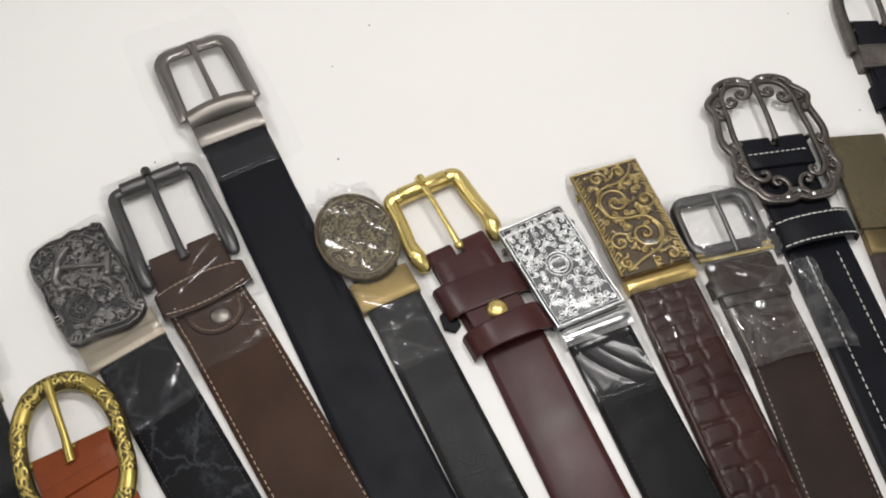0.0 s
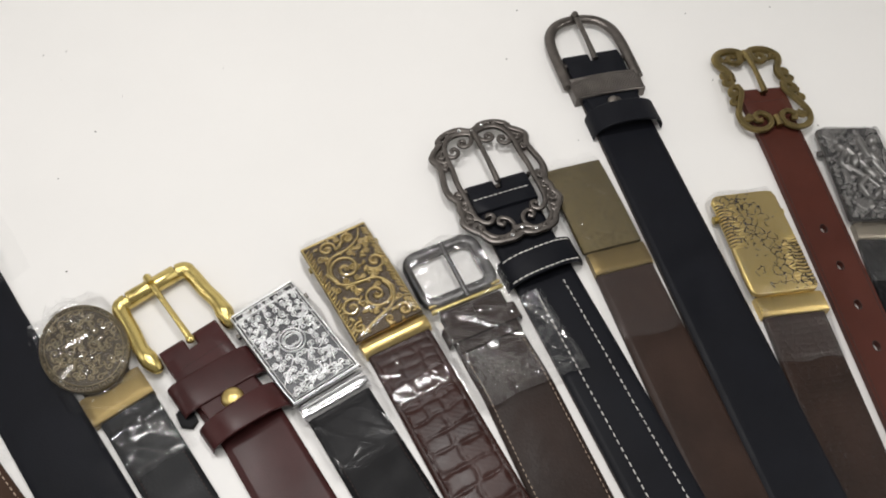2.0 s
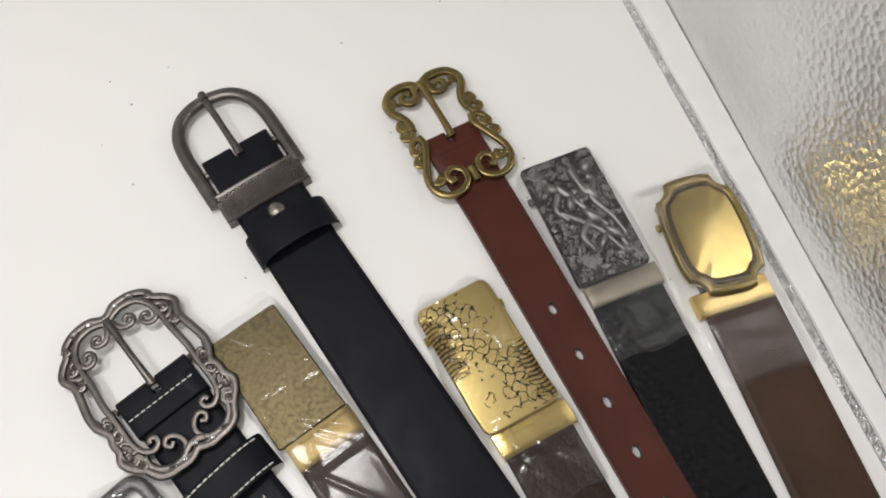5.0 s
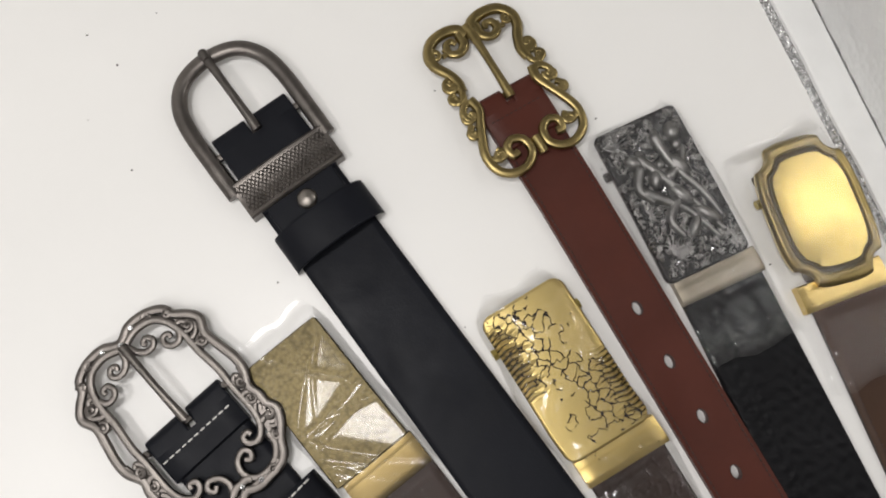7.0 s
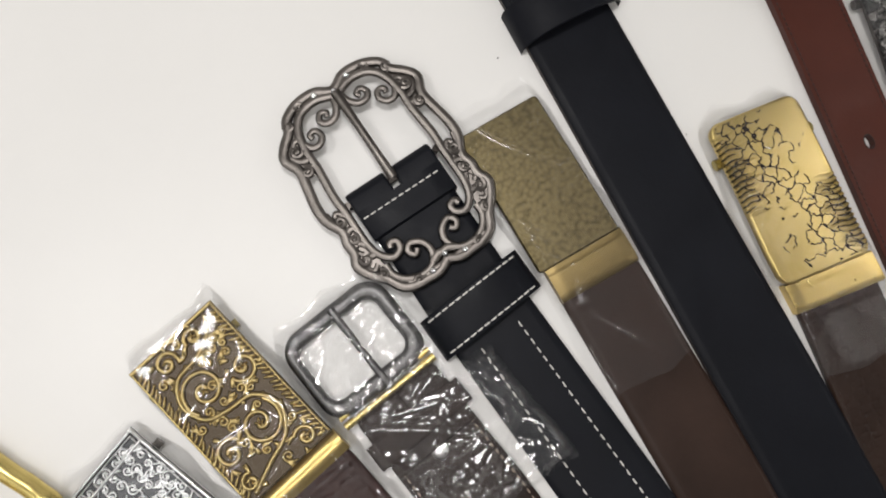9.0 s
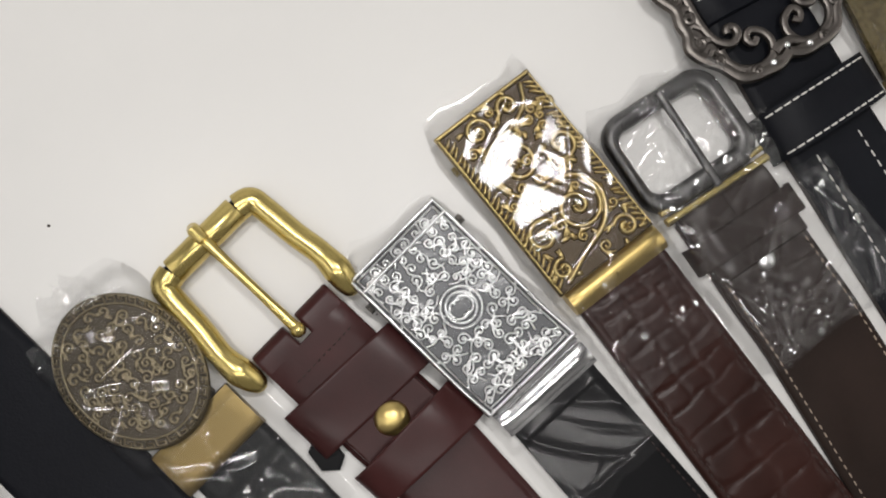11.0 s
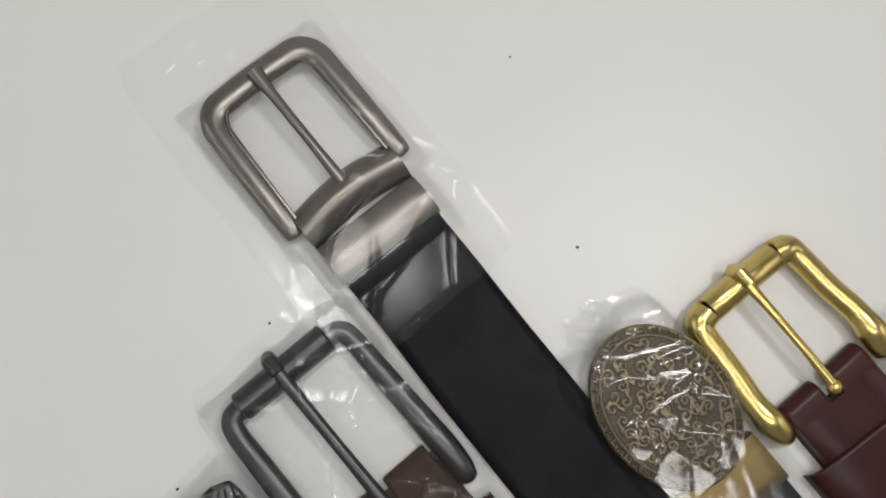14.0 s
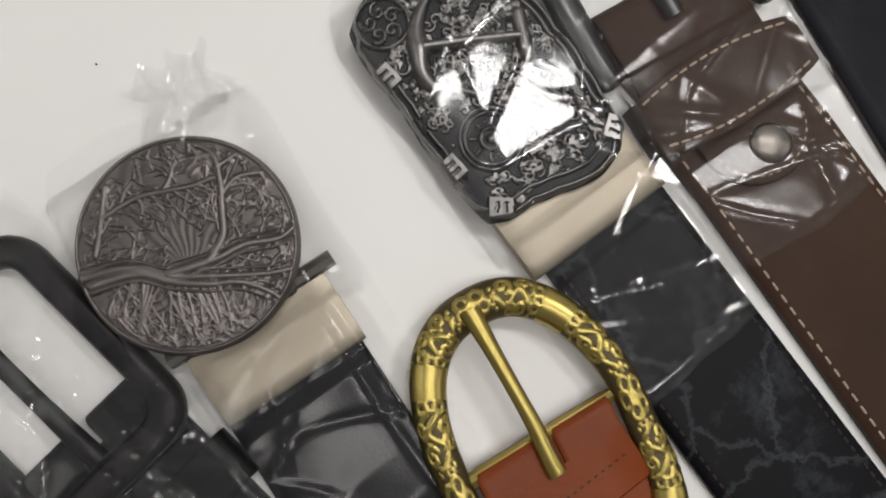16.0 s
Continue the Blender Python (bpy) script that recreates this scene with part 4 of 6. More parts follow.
        # lashed rods, crescents and dots
        for pts in ([(6.8, -4), (8.8, -9), (9.8, -13)], [(4.8, -5.6), (7, -10), (8, -14)]):
            rel.stroke(pts, 0.7, 1.3, 0.5)
        rel.stroke(spiral(-15.0, 12.4, 1.5, 1.5, 120, 220, 14), 0.55, 1.0)
        for x, y, r in ((-15.6, 8, 1.1), (-0.4, -6.4, 1.7), (2.2, -4.4, 1.3), (-1.8, -9.6, 0.9), (-14.8, 3.4, 0.8), (1.5, -17, 0.9), (4, -20, 0.8), (-2, -21, 0.7)):
            rel.blob(x, y, r, r, 0, 1.2)
        # square lugs on the rim
        for x, y, turn in ((-19.2, 12.6, 0.1), (-19.6, -12.4, 0.1), (-16.2, -25.6, 0.9), (15.4, -26.2, -0.9), (15.6, 26.4, 0.9)):
            u, v = (rel.X - x) * math.cos(turn) + (rel.Y - y) * math.sin(turn), -(rel.X - x) * math.sin(turn) + (rel.Y - y) * math.cos(turn)
            rel.H[(np.abs(u) < 2.2) & (np.abs(v) < 2.8)] = 2.0
            for d in (-1.0, 0.9):
                rel.H[(np.abs(u) < 1.2) & (np.abs(v - d) < 0.35)] = 0.9

    plate_polar(b, "plate", outline, -1.6, 84.3, draw, [WESTERN, WESTERN_DARK], 8.6, 4.5, 170, 560, 0.8, 0.3, "dark pewter plate with wheel, rope and scrolls in relief")
    film(b, -25, 24, 4, 124, drape((-22, 19, 52, 116, 12.2), (-19, 19, 38, 58, 6.8), (-17, 17, 0, 40, 4.6), tilt=(0.055, -0.042)), 15, 1.0, 14)


# ---- brown stitched belt with a square dark buckle, in a sleeve ----
def belt_brown():
    b = Belt(-61.4, 136.6, 35, "brown stitched leather belt with dark square buckle in clear plastic", 50, -4.5, 0.0, -2.0)
    strap(b, BROWN, tail_of(0, 136.6, 35), 92, 38.4)
    edge_rows(b, THREAD_BROWN, tail_of(0, 136.6, 35), 64, 38.4, 2.2, length=2.2, gap=1.2)
    fold(b, 35, 99, BROWN, r=3.6, slot=4.4, depth=26)
    loop = keeper(b, 46, 63, 75.5, BROWN, 1.0, 4.4, 4.0, 0, "keeper_loop", label="brown leather loop with cream stitching", lens=3.6)
    for y, way in ((64.7, -1), (73.8, 1)):
        stitches(b, [(-20 + i * 3, y + way * 3.4 * (1 - ((i * 3 - 21) / 23) ** 2)) for i in range(15)], THREAD_BROWN, z=8.45, length=1.9, gap=1.0, parent=loop)
    flap = [(1 + 14 * math.cos(radians(a)), 56.5 + 14 * math.sin(radians(a)) * 0.9) for a in range(180, 361, 12)]
    tab = b.part("end_flap", slab(Shape(), flap + [(15, 67), (-13, 67)], 3.4, 5.4, 0.5), BROWN)
    stitches(b, [(1 + 12 * math.cos(radians(a)), 56.5 + 12 * math.sin(radians(a)) * 0.9) for a in range(180, 361, 12)], THREAD_BROWN, z=5.35, length=1.3, gap=0.8, thick=0.24, parent=tab)
    rivet(b, 1.6, 52.2, 5.2, 5.2, NICKEL, 2.0, "brushed nickel rivet", parent=tab)
    s = Shape()
    rise = [(22.0, 82, 2.8), (22.2, 84.5, 4.2), (22.6, 92, 5.2), (22.2, 106, 5.5), (21.8, 124, 5.6), (21.6, 135.5, 5.6), (20.0, 140.2, 5.6), (15, 141.4, 5.6)]
    path = arc([(-x, y, z) for x, y, z in rise] + [(0, 141.5, 5.6)] + rise[::-1], 6)
    girth = np.interp(np.linspace(0, 1, len(path)), [0, 0.03, 0.08, 0.16, 0.3, 0.5, 0.7, 0.84, 0.92, 0.97, 1], [1.6, 2.8, 3.6, 4.0, 3.3, 3.3, 3.3, 4.0, 3.6, 2.8, 1.6])
    tube(s, path, girth, 14, flat=0.72)
    tube(s, [(-21, 94, 3.0), (21, 94, 3.0)], 1.8, 8)
    metalwork = b.part("buckle_frame", s, GUNMETAL, "satin gunmetal buckle frame")
    r = Shape()
    tube(r, [(-16.2, 141.5, 5.8), (-15.7, 141.5, 5.8), (15.7, 141.5, 5.8), (16.2, 141.5, 5.8)], [3.9, 4.6, 4.6, 3.9], 16)
    b.part("roller", r, GUNMETAL, "", metalwork)
    prong(b, -1, 89, 146, GUNMETAL, 7, 9.2, 2.0, 0.8, 2.6)
    c = Shape()
    tube(c, [(-1, 147.6, 5.6), (-1, 145.8, 9.6), (-1, 141.6, 10.4)], [2.3, 2.6, 2.3], 10)
    b.part("prong_collar", c, GUNMETAL)
    film(b, -30, 30, 31, 157, drape((-25, 25, 82, 146, 10.6), (-23, 23, 60, 84, 9.0), (-18, 18, 30, 66, 5.4)), 21, 1.4, 22, FILM_BAG)


# ---- reversible belt with a brushed nickel buckle, in a sleeve ----
def belt_reversible():
    b = Belt(-50.2, 197.0, 29.5, "black leather belt with brushed nickel buckle in loose clear bag", 60, 0.0, 3.6, 0.6)
    strap(b, NAVY, tail_of(0, 197.0, 29.5), 106, 36, crown=0.7)
    clamp(b, 37, 103, 117, NICKEL, 0, 6.2, 1.6, "brushed nickel clamp")
    s = Shape()
    rows, n = [], 13
    for x in np.linspace(-18.5, 18.5, 17):
        prof = [(117 + 13 * k / (n - 1), 5.5 + 4.6 * math.sin(math.pi * k / (n - 1)) ** 0.8 - 0.004 * x * x) for k in range(n)] + [(130, 2), (117, 2)]
        rows.append([(x, y + 2.0 * math.cos(x / 18.5 * 1.5), z) for y, z in prof])
    m = n + 2
    s.put([p for row in rows for p in row], [(r * m + i, (r + 1) * m + i, (r + 1) * m + (i + 1) % m, r * m + (i + 1) % m) for r in range(16) for i in range(m)] + [tuple(range(m)), tuple(16 * m + i for i in range(m))[::-1]])
    b.part("hinge_barrel", s, NICKEL, "brushed nickel hinge barrel")
    f = Shape()
    rise = [(20.6, 124, 4.0), (20.6, 127, 5.0), (20.3, 140, 6), (19.9, 159, 6.4), (19.2, 166.4, 6.4), (15.8, 170.5, 6.4), (10, 171.3, 6.4)]
    path = arc([(-x, y, z) for x, y, z in rise] + [(0, 171.5, 6.4)] + rise[::-1], 7)
    girth = np.interp(np.linspace(0, 1, len(path)), [0, 0.03, 0.09, 0.2, 0.35, 0.5, 0.65, 0.8, 0.91, 0.97, 1], [1.8, 3.0, 3.5, 4.0, 4.4, 4.4, 4.4, 4.0, 3.5, 3.0, 1.8])
    tube(f, path, girth, 16, flat=0.5)
    inner = arc([(-x + 3.0, y, z + 1.5) if y < 160 else (-x * 0.83, y - 2.9, z + 1.5) for x, y, z in rise[1:]] + [(0, 169, 7.9)] + [(x - 3.0, y, z + 1.5) if y < 160 else (x * 0.83, y - 2.9, z + 1.5) for x, y, z in rise[:0:-1]], 7)
    tube(f, inner, 0.55, 6, flat=0.7)
    b.part("buckle_frame", f, DARK_STEEL, "brushed dark nickel buckle frame")
    prong(b, 0.4, 128, 172, DARK_STEEL, 8, 9.6, 1.7, 0.8, 2.8)
    film(b, -35, 33, 80, 204, drape((-22, 22, 122, 174, 9.4), (-19, 19, 100, 132, 10.8), (-18, 18, 60, 104, 4.8)), 33, 1.2, 20, FILM_FAINT)


# ---- belt with an oval bronze plate ----
def belt_oval():
    b = Belt(18.3, 144.0, 28, "black leather belt with oval bronze scrollwork buckle in clear plastic", 40, 1.0)
    strap(b, CHARCOAL, tail_of(0, 144, 28), 58, 28)
    edge_rows(b, THREAD_DARK, tail_of(0, 144, 28), 30, 28, 2.6, length=1.6, gap=0.8)
    stamp = Shape()
    for pts in ([(-6, -28), (-2, -33), (1, -29), (6, -31)], [(-5, -36), (2, -37), (5, -34), (4, -40)], [(-3, -42), (0, -39)]):
        tube(stamp, np.c_[arc(pts, 5), np.full(5 * (len(pts) - 1) + 1, 3.75)], 0.8, 6, flat=0.4)
    b.part("stamped_mark", stamp, INK, "dark stamped mark")
    clamp(b, 31, 55, 72, BRASS_PLATE, -1, 5.2, 0.3, "dull brass clamp")
    underbox(b, 24, 72, 112, 1.0, 7.5, BRONZE_DARK, -1.5)
    rng = random.Random(8)

    def outline(a):
        return 20.8 * 26.5 / math.hypot(26.5 * math.cos(a), 20.8 * math.sin(a))

    def draw(rel):
        for k in (0.985, 0.86):
            rel.stroke([(k * outline(a) * math.cos(a), k * outline(a) * math.sin(a)) for a in np.linspace(0, 2 * math.pi, 120)], 0.42, 0.45)
        for i in range(44):
            a0, da = 2 * math.pi * i / 44, 2 * math.pi / 44
            key = [(0.88, 0.1), (0.955, 0.1), (0.955, 0.75), (0.915, 0.75), (0.915, 0.4)]
            rel.stroke([(k * outline(a0 + da * t) * math.cos(a0 + da * t), k * outline(a0 + da * t) * math.sin(a0 + da * t)) for k, t in key], 0.26, 0.4)
        spots = []
        for _ in range(1600):
            x, y = rng.uniform(-18, 18), rng.uniform(-23, 23)
            if (x / 16.2) ** 2 + (y / 20.8) ** 2 < 1 and all(math.hypot(x - u, y - v) > 3.3 for u, v in spots):
                spots.append((x, y))
        for x, y in spots:
            a0, way = rng.uniform(0, 360), rng.choice((-1, 1))
            rel.stroke(spiral(x, y, rng.uniform(1.7, 2.1), 0.4, a0, way * rng.uniform(330, 480), 22), 0.46, 0.38)
            rel.leaf(x + 1.8 * math.cos(radians(a0)), y + 1.8 * math.sin(radians(a0)), rng.uniform(1.8, 2.8), a0 + rng.uniform(-60, 60), 0.44, 0.4, 2)

    plate_polar(b, "plate", outline, -1.6, 94.5, draw, [BRONZE, BRONZE_DARK], 9.6, 3.4, 130, 420, 0.9, 0.14, "oval antique bronze plate with scrolls and a key border")
    film(b, -24, 20, 20, 128, drape((-23, 19, 70, 120, 11.6), (-16, 15, 48, 72, 7), (-14, 14, 10, 55, 4.6), tilt=(0.0, 0.03)), 41, 1.4, 18, bunch=6.0)


# ---- burgundy belt with a polished brass roller buckle, not wrapped ----
def belt_burgundy():
    b = Belt(69.9, 133.7, 25, "glossy burgundy leather belt with a polished brass roller buckle", 38, 4.5, 3.6)
    strap(b, BURGUNDY, tail_of(0, 133.7, 25), 98, 32.5, crown=1.0)
    fold(b, 32, 106, BURGUNDY, r=3.8, slot=5.0, depth=30, high=6.6)
    stitches(b, [(-12, 90), (12, 90)], THREAD_DARK, z=6.55, length=1.3, gap=0.9, thick=0.3)
    keeper(b, 44, 66, 84, BURGUNDY, -0.5, 3.4, 5.0, -3.0, "keeper_band", label="wide burgundy leather band", arch=6)
    b.part("end_flap", slab(Shape(), rounded(0, 60, 29, 22, 2), 4.0, 7.2, 0.8), BURGUNDY)
    keeper(b, 42, 43, 57, BURGUNDY, 0.0, 3.6, 9.0, 0, "keeper_loop", label="burgundy leather loop", arch=3)
    tab = [(-26, 66), (-22, 62), (-18, 64), (-17, 72), (-20, 75), (-25, 73)]
    b.part("loop_end", slab(Shape(), tab, 0.4, 3.0, 0.4), BLACK, "dark loop end")
    rivet(b, 0.5, 61.5, 7.2, 5.6, GOLD_SATIN, 3.0, "domed polished brass stud")
    s = Shape()
    for side in (-1, 1):
        path = arc([(0.4 + side * x, y, z) for x, y, z in ((19.8, 96.5, 3.6), (20.6, 100, 5.2), (21.6, 106, 6.4), (21.8, 113.5, 6.2), (20.6, 123, 5.7), (19.8, 135.5, 5.6), (18.6, 140.4, 5.6), (14.2, 141.8, 5.6))], 6)
        k = len(path)
        tube(s, path, np.interp(np.linspace(0, 1, k), [0, 0.06, 0.16, 0.27, 0.4, 0.75, 0.88, 1], [1.2, 2.8, 3.9, 4.7, 3.9, 4.0, 4.6, 4.6]), 16, flat=0.88)
    metalwork = b.part("buckle_frame", s, GOLD, "polished brass buckle frame")
    # black axle: the shade in the gaps beside the roller, put into its colour
    b.part("axle", tube(Shape(), [(-15, 141.8, 5.6), (15.6, 141.8, 5.6)], 3.2, 12), BLACK_METAL, "axle in the roller, black to stand for the shade in its end gaps", metalwork)
    r = Shape()
    tube(r, [(-13.2, 141.8, 5.7), (-12.8, 141.8, 5.7), (13.6, 141.8, 5.7), (14.0, 141.8, 5.7)], [4.2, 4.5, 4.5, 4.2], 20)
    b.part("roller", r, GOLD, "polished brass roller", metalwork)
    prong(b, 0.4, 100.5, 142.7, GOLD, 8.6, 9.2, 1.6, 0.9, 2.1)
    c = Shape()
    tube(c, [(0.4, 146.6, 6.5), (0.4, 144.6, 10.8), (0.4, 140.6, 11.0)], [2.2, 2.3, 2.0], 10)
    b.part("prong_collar", c, GOLD)
    b.part("prong_tip", dome(Shape(), 0.4, 101, 8.2, 2.5, 2.3), GOLD)


# ---- belt with a bright silver filigree plate ----
def belt_silver():
    b = Belt(111.8, 135.9, 23.5, "black leather belt with bright silver filigree plate in clear plastic", 46, 5.0)
    strap(b, BLACK, tail_of(0, 135.9, 23.5), 50, 33.5)
    edge_rows(b, THREAD_DARK, tail_of(0, 135.9, 23.5), 20, 33.5, 2.4, length=1.6, gap=0.8)
    clamp(b, 36, 47, 57, CHROME_CLIP, 0, 5.4, 1.3, "bright chrome clamp")
    underbox(b, 31, 57, 112, 0.8, 6.4, DARK_STEEL)
    rng = random.Random(21)

    def draw(rel):
        for k in (0, 1.6):
            rel.stroke([(-18.2 + k, 57.8 + k), (18.2 - k, 57.8 + k), (18.2 - k, 118.2 - k), (-18.2 + k, 118.2 - k), (-18.2 + k, 57.8 + k)], 0.7 - 0.2 * k, 1.0)
        for r in (6.6, 4.9):
            rel.stroke(spiral(0, 88, r, r, 0, 360, 40), 0.5, 1.0)
        rel.stroke(spiral(-1.0, 88, 3.0, 3.0, 50, 260, 24), 0.5, 1.0)
        rel.stroke(spiral(1.0, 88, 3.0, 3.0, -130, 260, 24), 0.5, 1.0)
        spots = []
        for _ in range(2600):
            x, y = rng.uniform(0.8, 15.2), rng.uniform(61, 115)
            if math.hypot(x, y - 88) > 8.6 and all(math.hypot(x - u, y - v) > 3.3 for u, v in spots):
                spots.append((x, y))
        for side in (-1, 1):
            rel.vines(spots, 0.42, 0.75, 7.0, side)
        for x, y in spots:
            a0, turn, r = rng.uniform(0, 360), rng.choice((-1, 1)) * rng.uniform(400, 520), rng.uniform(1.5, 2.0)
            for side in (-1, 1):
                sp = np.array(spiral(x, y, r, 0.3, a0, turn, 22))
                sp[:, 0] *= side
                rel.stroke(sp, 0.42, 0.85)
                d = math.radians(a0 + (90 if turn > 0 else -90) + 180)
                rel.stroke([(sp[0, 0], sp[0, 1]), (sp[0, 0] + side * 2.6 * math.cos(d), sp[0, 1] + 2.6 * math.sin(d))], 0.42, 0.8)
        rel.stroke([(-18, 112.8), (18, 112.8)], 0.7, 1.2)
        rel.slope = -0.15 * np.clip(rel.Y - 113, 0, 9)

    plate_rect(b, "plate", 38, 57, 119, -0.3, draw, [SILVER, SILVER_DARK], 8.6, 2.6, 0.16, 0.5, 0.3, 0.5, "bright silver plate with scroll filigree")
    b.part("hinge_pin", tube(Shape(), [(-21, 108, 4), (21, 108, 4)], 1.6), DARK_STEEL)
    film(b, -22, 22, 14, 127, drape((-20, 20, 56, 120, 10.0), (-18, 18, 44, 58, 7), (-17, 17, 8, 47, 4.6)), 52, 1.2, 12, FILM_SOFT)


# ---- croc belt with a gold floral plate ----
def croc_relief(seed, cell_y=9.0, cell_x=11.0, depth=0.9, jitter=1.6):
    rng = np.random.default_rng(seed)
    px, py = np.meshgrid(np.arange(-33, 34, cell_x), np.arange(-260, 120, cell_y))
    px = px + rng.uniform(-jitter, jitter, px.shape) + (np.arange(px.shape[0]) % 2)[:, None] * cell_x * 0.18
    py = py + rng.uniform(-jitter, jitter, py.shape)
    seeds = np.c_[px.ravel(), py.ravel()]
    shrink = np.array([cell_x, cell_y])

    def relief(X, Y):
        out = np.empty(X.shape)
        for r in range(X.shape[0]):
            near = seeds[np.abs(seeds[:, 1] - Y[r, 0]) < 2.6 * cell_y] / shrink
            d = np.hypot(X[r][:, None] / shrink[0] - near[None, :, 0], Y[r][:, None] / shrink[1] - near[None, :, 1])
            two = np.sort(d, 1)[:, :2]
            gap = np.clip((two[:, 1] - two[:, 0]) * 5.5, 0, 1)
            out[r] = depth * (np.sqrt(1 - (1 - gap) ** 2) - 1) + 0.12 * depth * np.sin(gap * 9.0) + 0.05 * depth * np.sin(X[r] * 2.1 + 2 * np.sin(Y[r] * 1.3))
        return out

    return relief


def scute_relief(seed, half, depth=0.8):
    """Rows of two or three rounded scutes that grow towards the tail, inside a smooth border."""
    rng = np.random.default_rng(seed)
    rows, y = [], 70.0
    while y > -260:
        tall = float(np.clip(7.0 + (40 - y) * 0.06, 6.0, 12.0)) * rng.uniform(0.88, 1.12)
        n = 3 if rng.random() < (0.85 if y > 20 else 0.3) else 2
        cuts = np.linspace(-half, half, n + 1)
        cuts[1:-1] += rng.uniform(-2.2, 2.2, n - 1)
        rows.append((y - tall, y, cuts, rng.uniform(-1.4, 1.4), rng.uniform(0, 6)))
        y -= tall

    def relief(X, Y):
        out = np.where(np.abs(X) < half, -0.95 * depth, -0.1 * depth)
        for lo, hi, cuts, lean, phase in rows:
            Ys = Y + lean * X / half + 0.5 * np.sin(X * 0.45 + phase)
            for a, b in zip(cuts[:-1], cuts[1:]):
                Xs = X + 0.5 * np.sin(Y * 0.6 + phase)
                gap = np.minimum(np.minimum(Xs - a, b - Xs), np.minimum(Ys - lo, hi - Ys))
                cell = (gap > 0) & (np.abs(X) < half)
                if not cell.any():
                    continue
                f = np.clip(gap / 2.2, 0, 1)
                wrinkle = 0.16 * np.sin(X * 3.4 + phase) * np.exp(-(Ys - lo) / 2.2) + 0.05 * np.sin(X * 1.7 + Y * 2.3 + phase)
                out = np.where(cell, depth * (np.sqrt(1 - (1 - f) ** 2) - 1 + wrinkle * f), out)
        return out

    return relief


def belt_croc():
    b = Belt(145.6, 152.0, 19, "red brown crocodile embossed belt, gold floral plate, clear plastic sleeve", 50, 2.2, 3.6)
    strap(b, CROC, tail_of(0, 152, 19), 61, 35, relief=scute_relief(4, 14.6, 0.48), dx=0.7, dy=0.7)
    edge_rows(b, THREAD_DARK, tail_of(0, 152, 19), 30, 35, 2.2, length=1.8, gap=0.8)
    clamp(b, 37, 59, 68, GOLD_CLIP, 0, 5.4, 1.4, "satin gold clamp")
    underbox(b, 31, 68, 124, 0.8, 6.6, OLD_GOLD_DARK)
    rng = random.Random(31)

    def draw(rel):
        rel.stroke([(-18.6, 68.6), (-18.6, 131.2)], 0.6, 0.6)
        rel.stroke([(18.6, 68.6), (18.6, 131.2)], 0.6, 0.6)
        rel.stroke([(-19, 131.2), (19, 131.2)], 1.0, 0.9)
        rel.stroke(arc([(-14, 70), (-4, 74), (7, 78), (12.5, 87), (8, 96), (-2, 98), (-10, 101), (-13, 110), (-8, 118), (2, 119.5), (10, 123), (14, 129)], 10), 1.15, 1.6, 0.9)
        for cx, cy, r, a0, turn in ((3, 87, 8.6, 40, -560), (-3.5, 109, 8.8, 215, -560), (12, 106, 5.6, 190, 480), (-11.5, 86, 5.6, 20, 480), (11.5, 72.5, 4.0, 140, -420), (-7, 125, 4.6, -30, 470), (6, 126, 3.6, 190, -420), (-13, 74, 3.4, 60, 400)):
            rel.stroke(spiral(cx, cy, r, 1.0, a0, turn, 44), 0.95, 1.3)
            for k in range(5):
                rel.blob(cx + 1.1 * math.cos(1.257 * k), cy + 1.1 * math.sin(1.257 * k), 0.95, 0.6, 72 * k, 1.4)
            for k in range(int(r)):
                a = a0 + k * 360 / int(r)
                rel.leaf(cx + (r + 0.5) * math.cos(radians(a)), cy + (r + 0.5) * math.sin(radians(a)), rng.uniform(1.8, 2.8), a + rng.uniform(20, 50), 0.75, 1.1, 2)
        for y in np.arange(70.5, 129, 2.1):
            for side in (-1, 1):
                rel.leaf(side * 17.6, y, rng.uniform(2.4, 3.8), 90 + side * rng.uniform(38, 62), 0.7, 1.05, 1)
        # tendrils with a fan of leaves wherever the ground is still bare
        for _ in range(260):
            x, y = rng.uniform(-15.5, 15.5), rng.uniform(71, 128)
            if rel.H[np.hypot(rel.X - x, rel.Y - y) < 1.3].max() > 0.35:
                continue
            a0, way, r = rng.uniform(0, 360), rng.choice((-1, 1)), rng.uniform(1.5, 2.1)
            rel.stroke(spiral(x, y, r, 0.4, a0, way * 420, 20), 0.6, 1.0)
            rel.leaf(x + r * math.cos(radians(a0)), y + r * math.sin(radians(a0)), rng.uniform(2.4, 3.6), a0 - way * 80, 0.62, 0.95, 3)

    plate_rect(b, "plate", 38.5, 67.5, 132, -0.8, draw, [GOLD_FLORAL, GOLD_GROUND], 8.8, 2.6, 0.18, 0.5, 0.3, 0.5, "gold plate with floral scrolls over a dark ground")
    b.part("hinge_pin", tube(Shape(), [(-21, 120, 4), (20, 120, 4)], 1.7), OLD_GOLD)
    film(b, -22, 22, 26, 139, drape((-20, 20, 66, 133, 11.2), (-18, 18, 56, 68, 7), (-18, 18, 20, 60, 4.8), tilt=(0.03, -0.01)), 63, 1.3, 20)


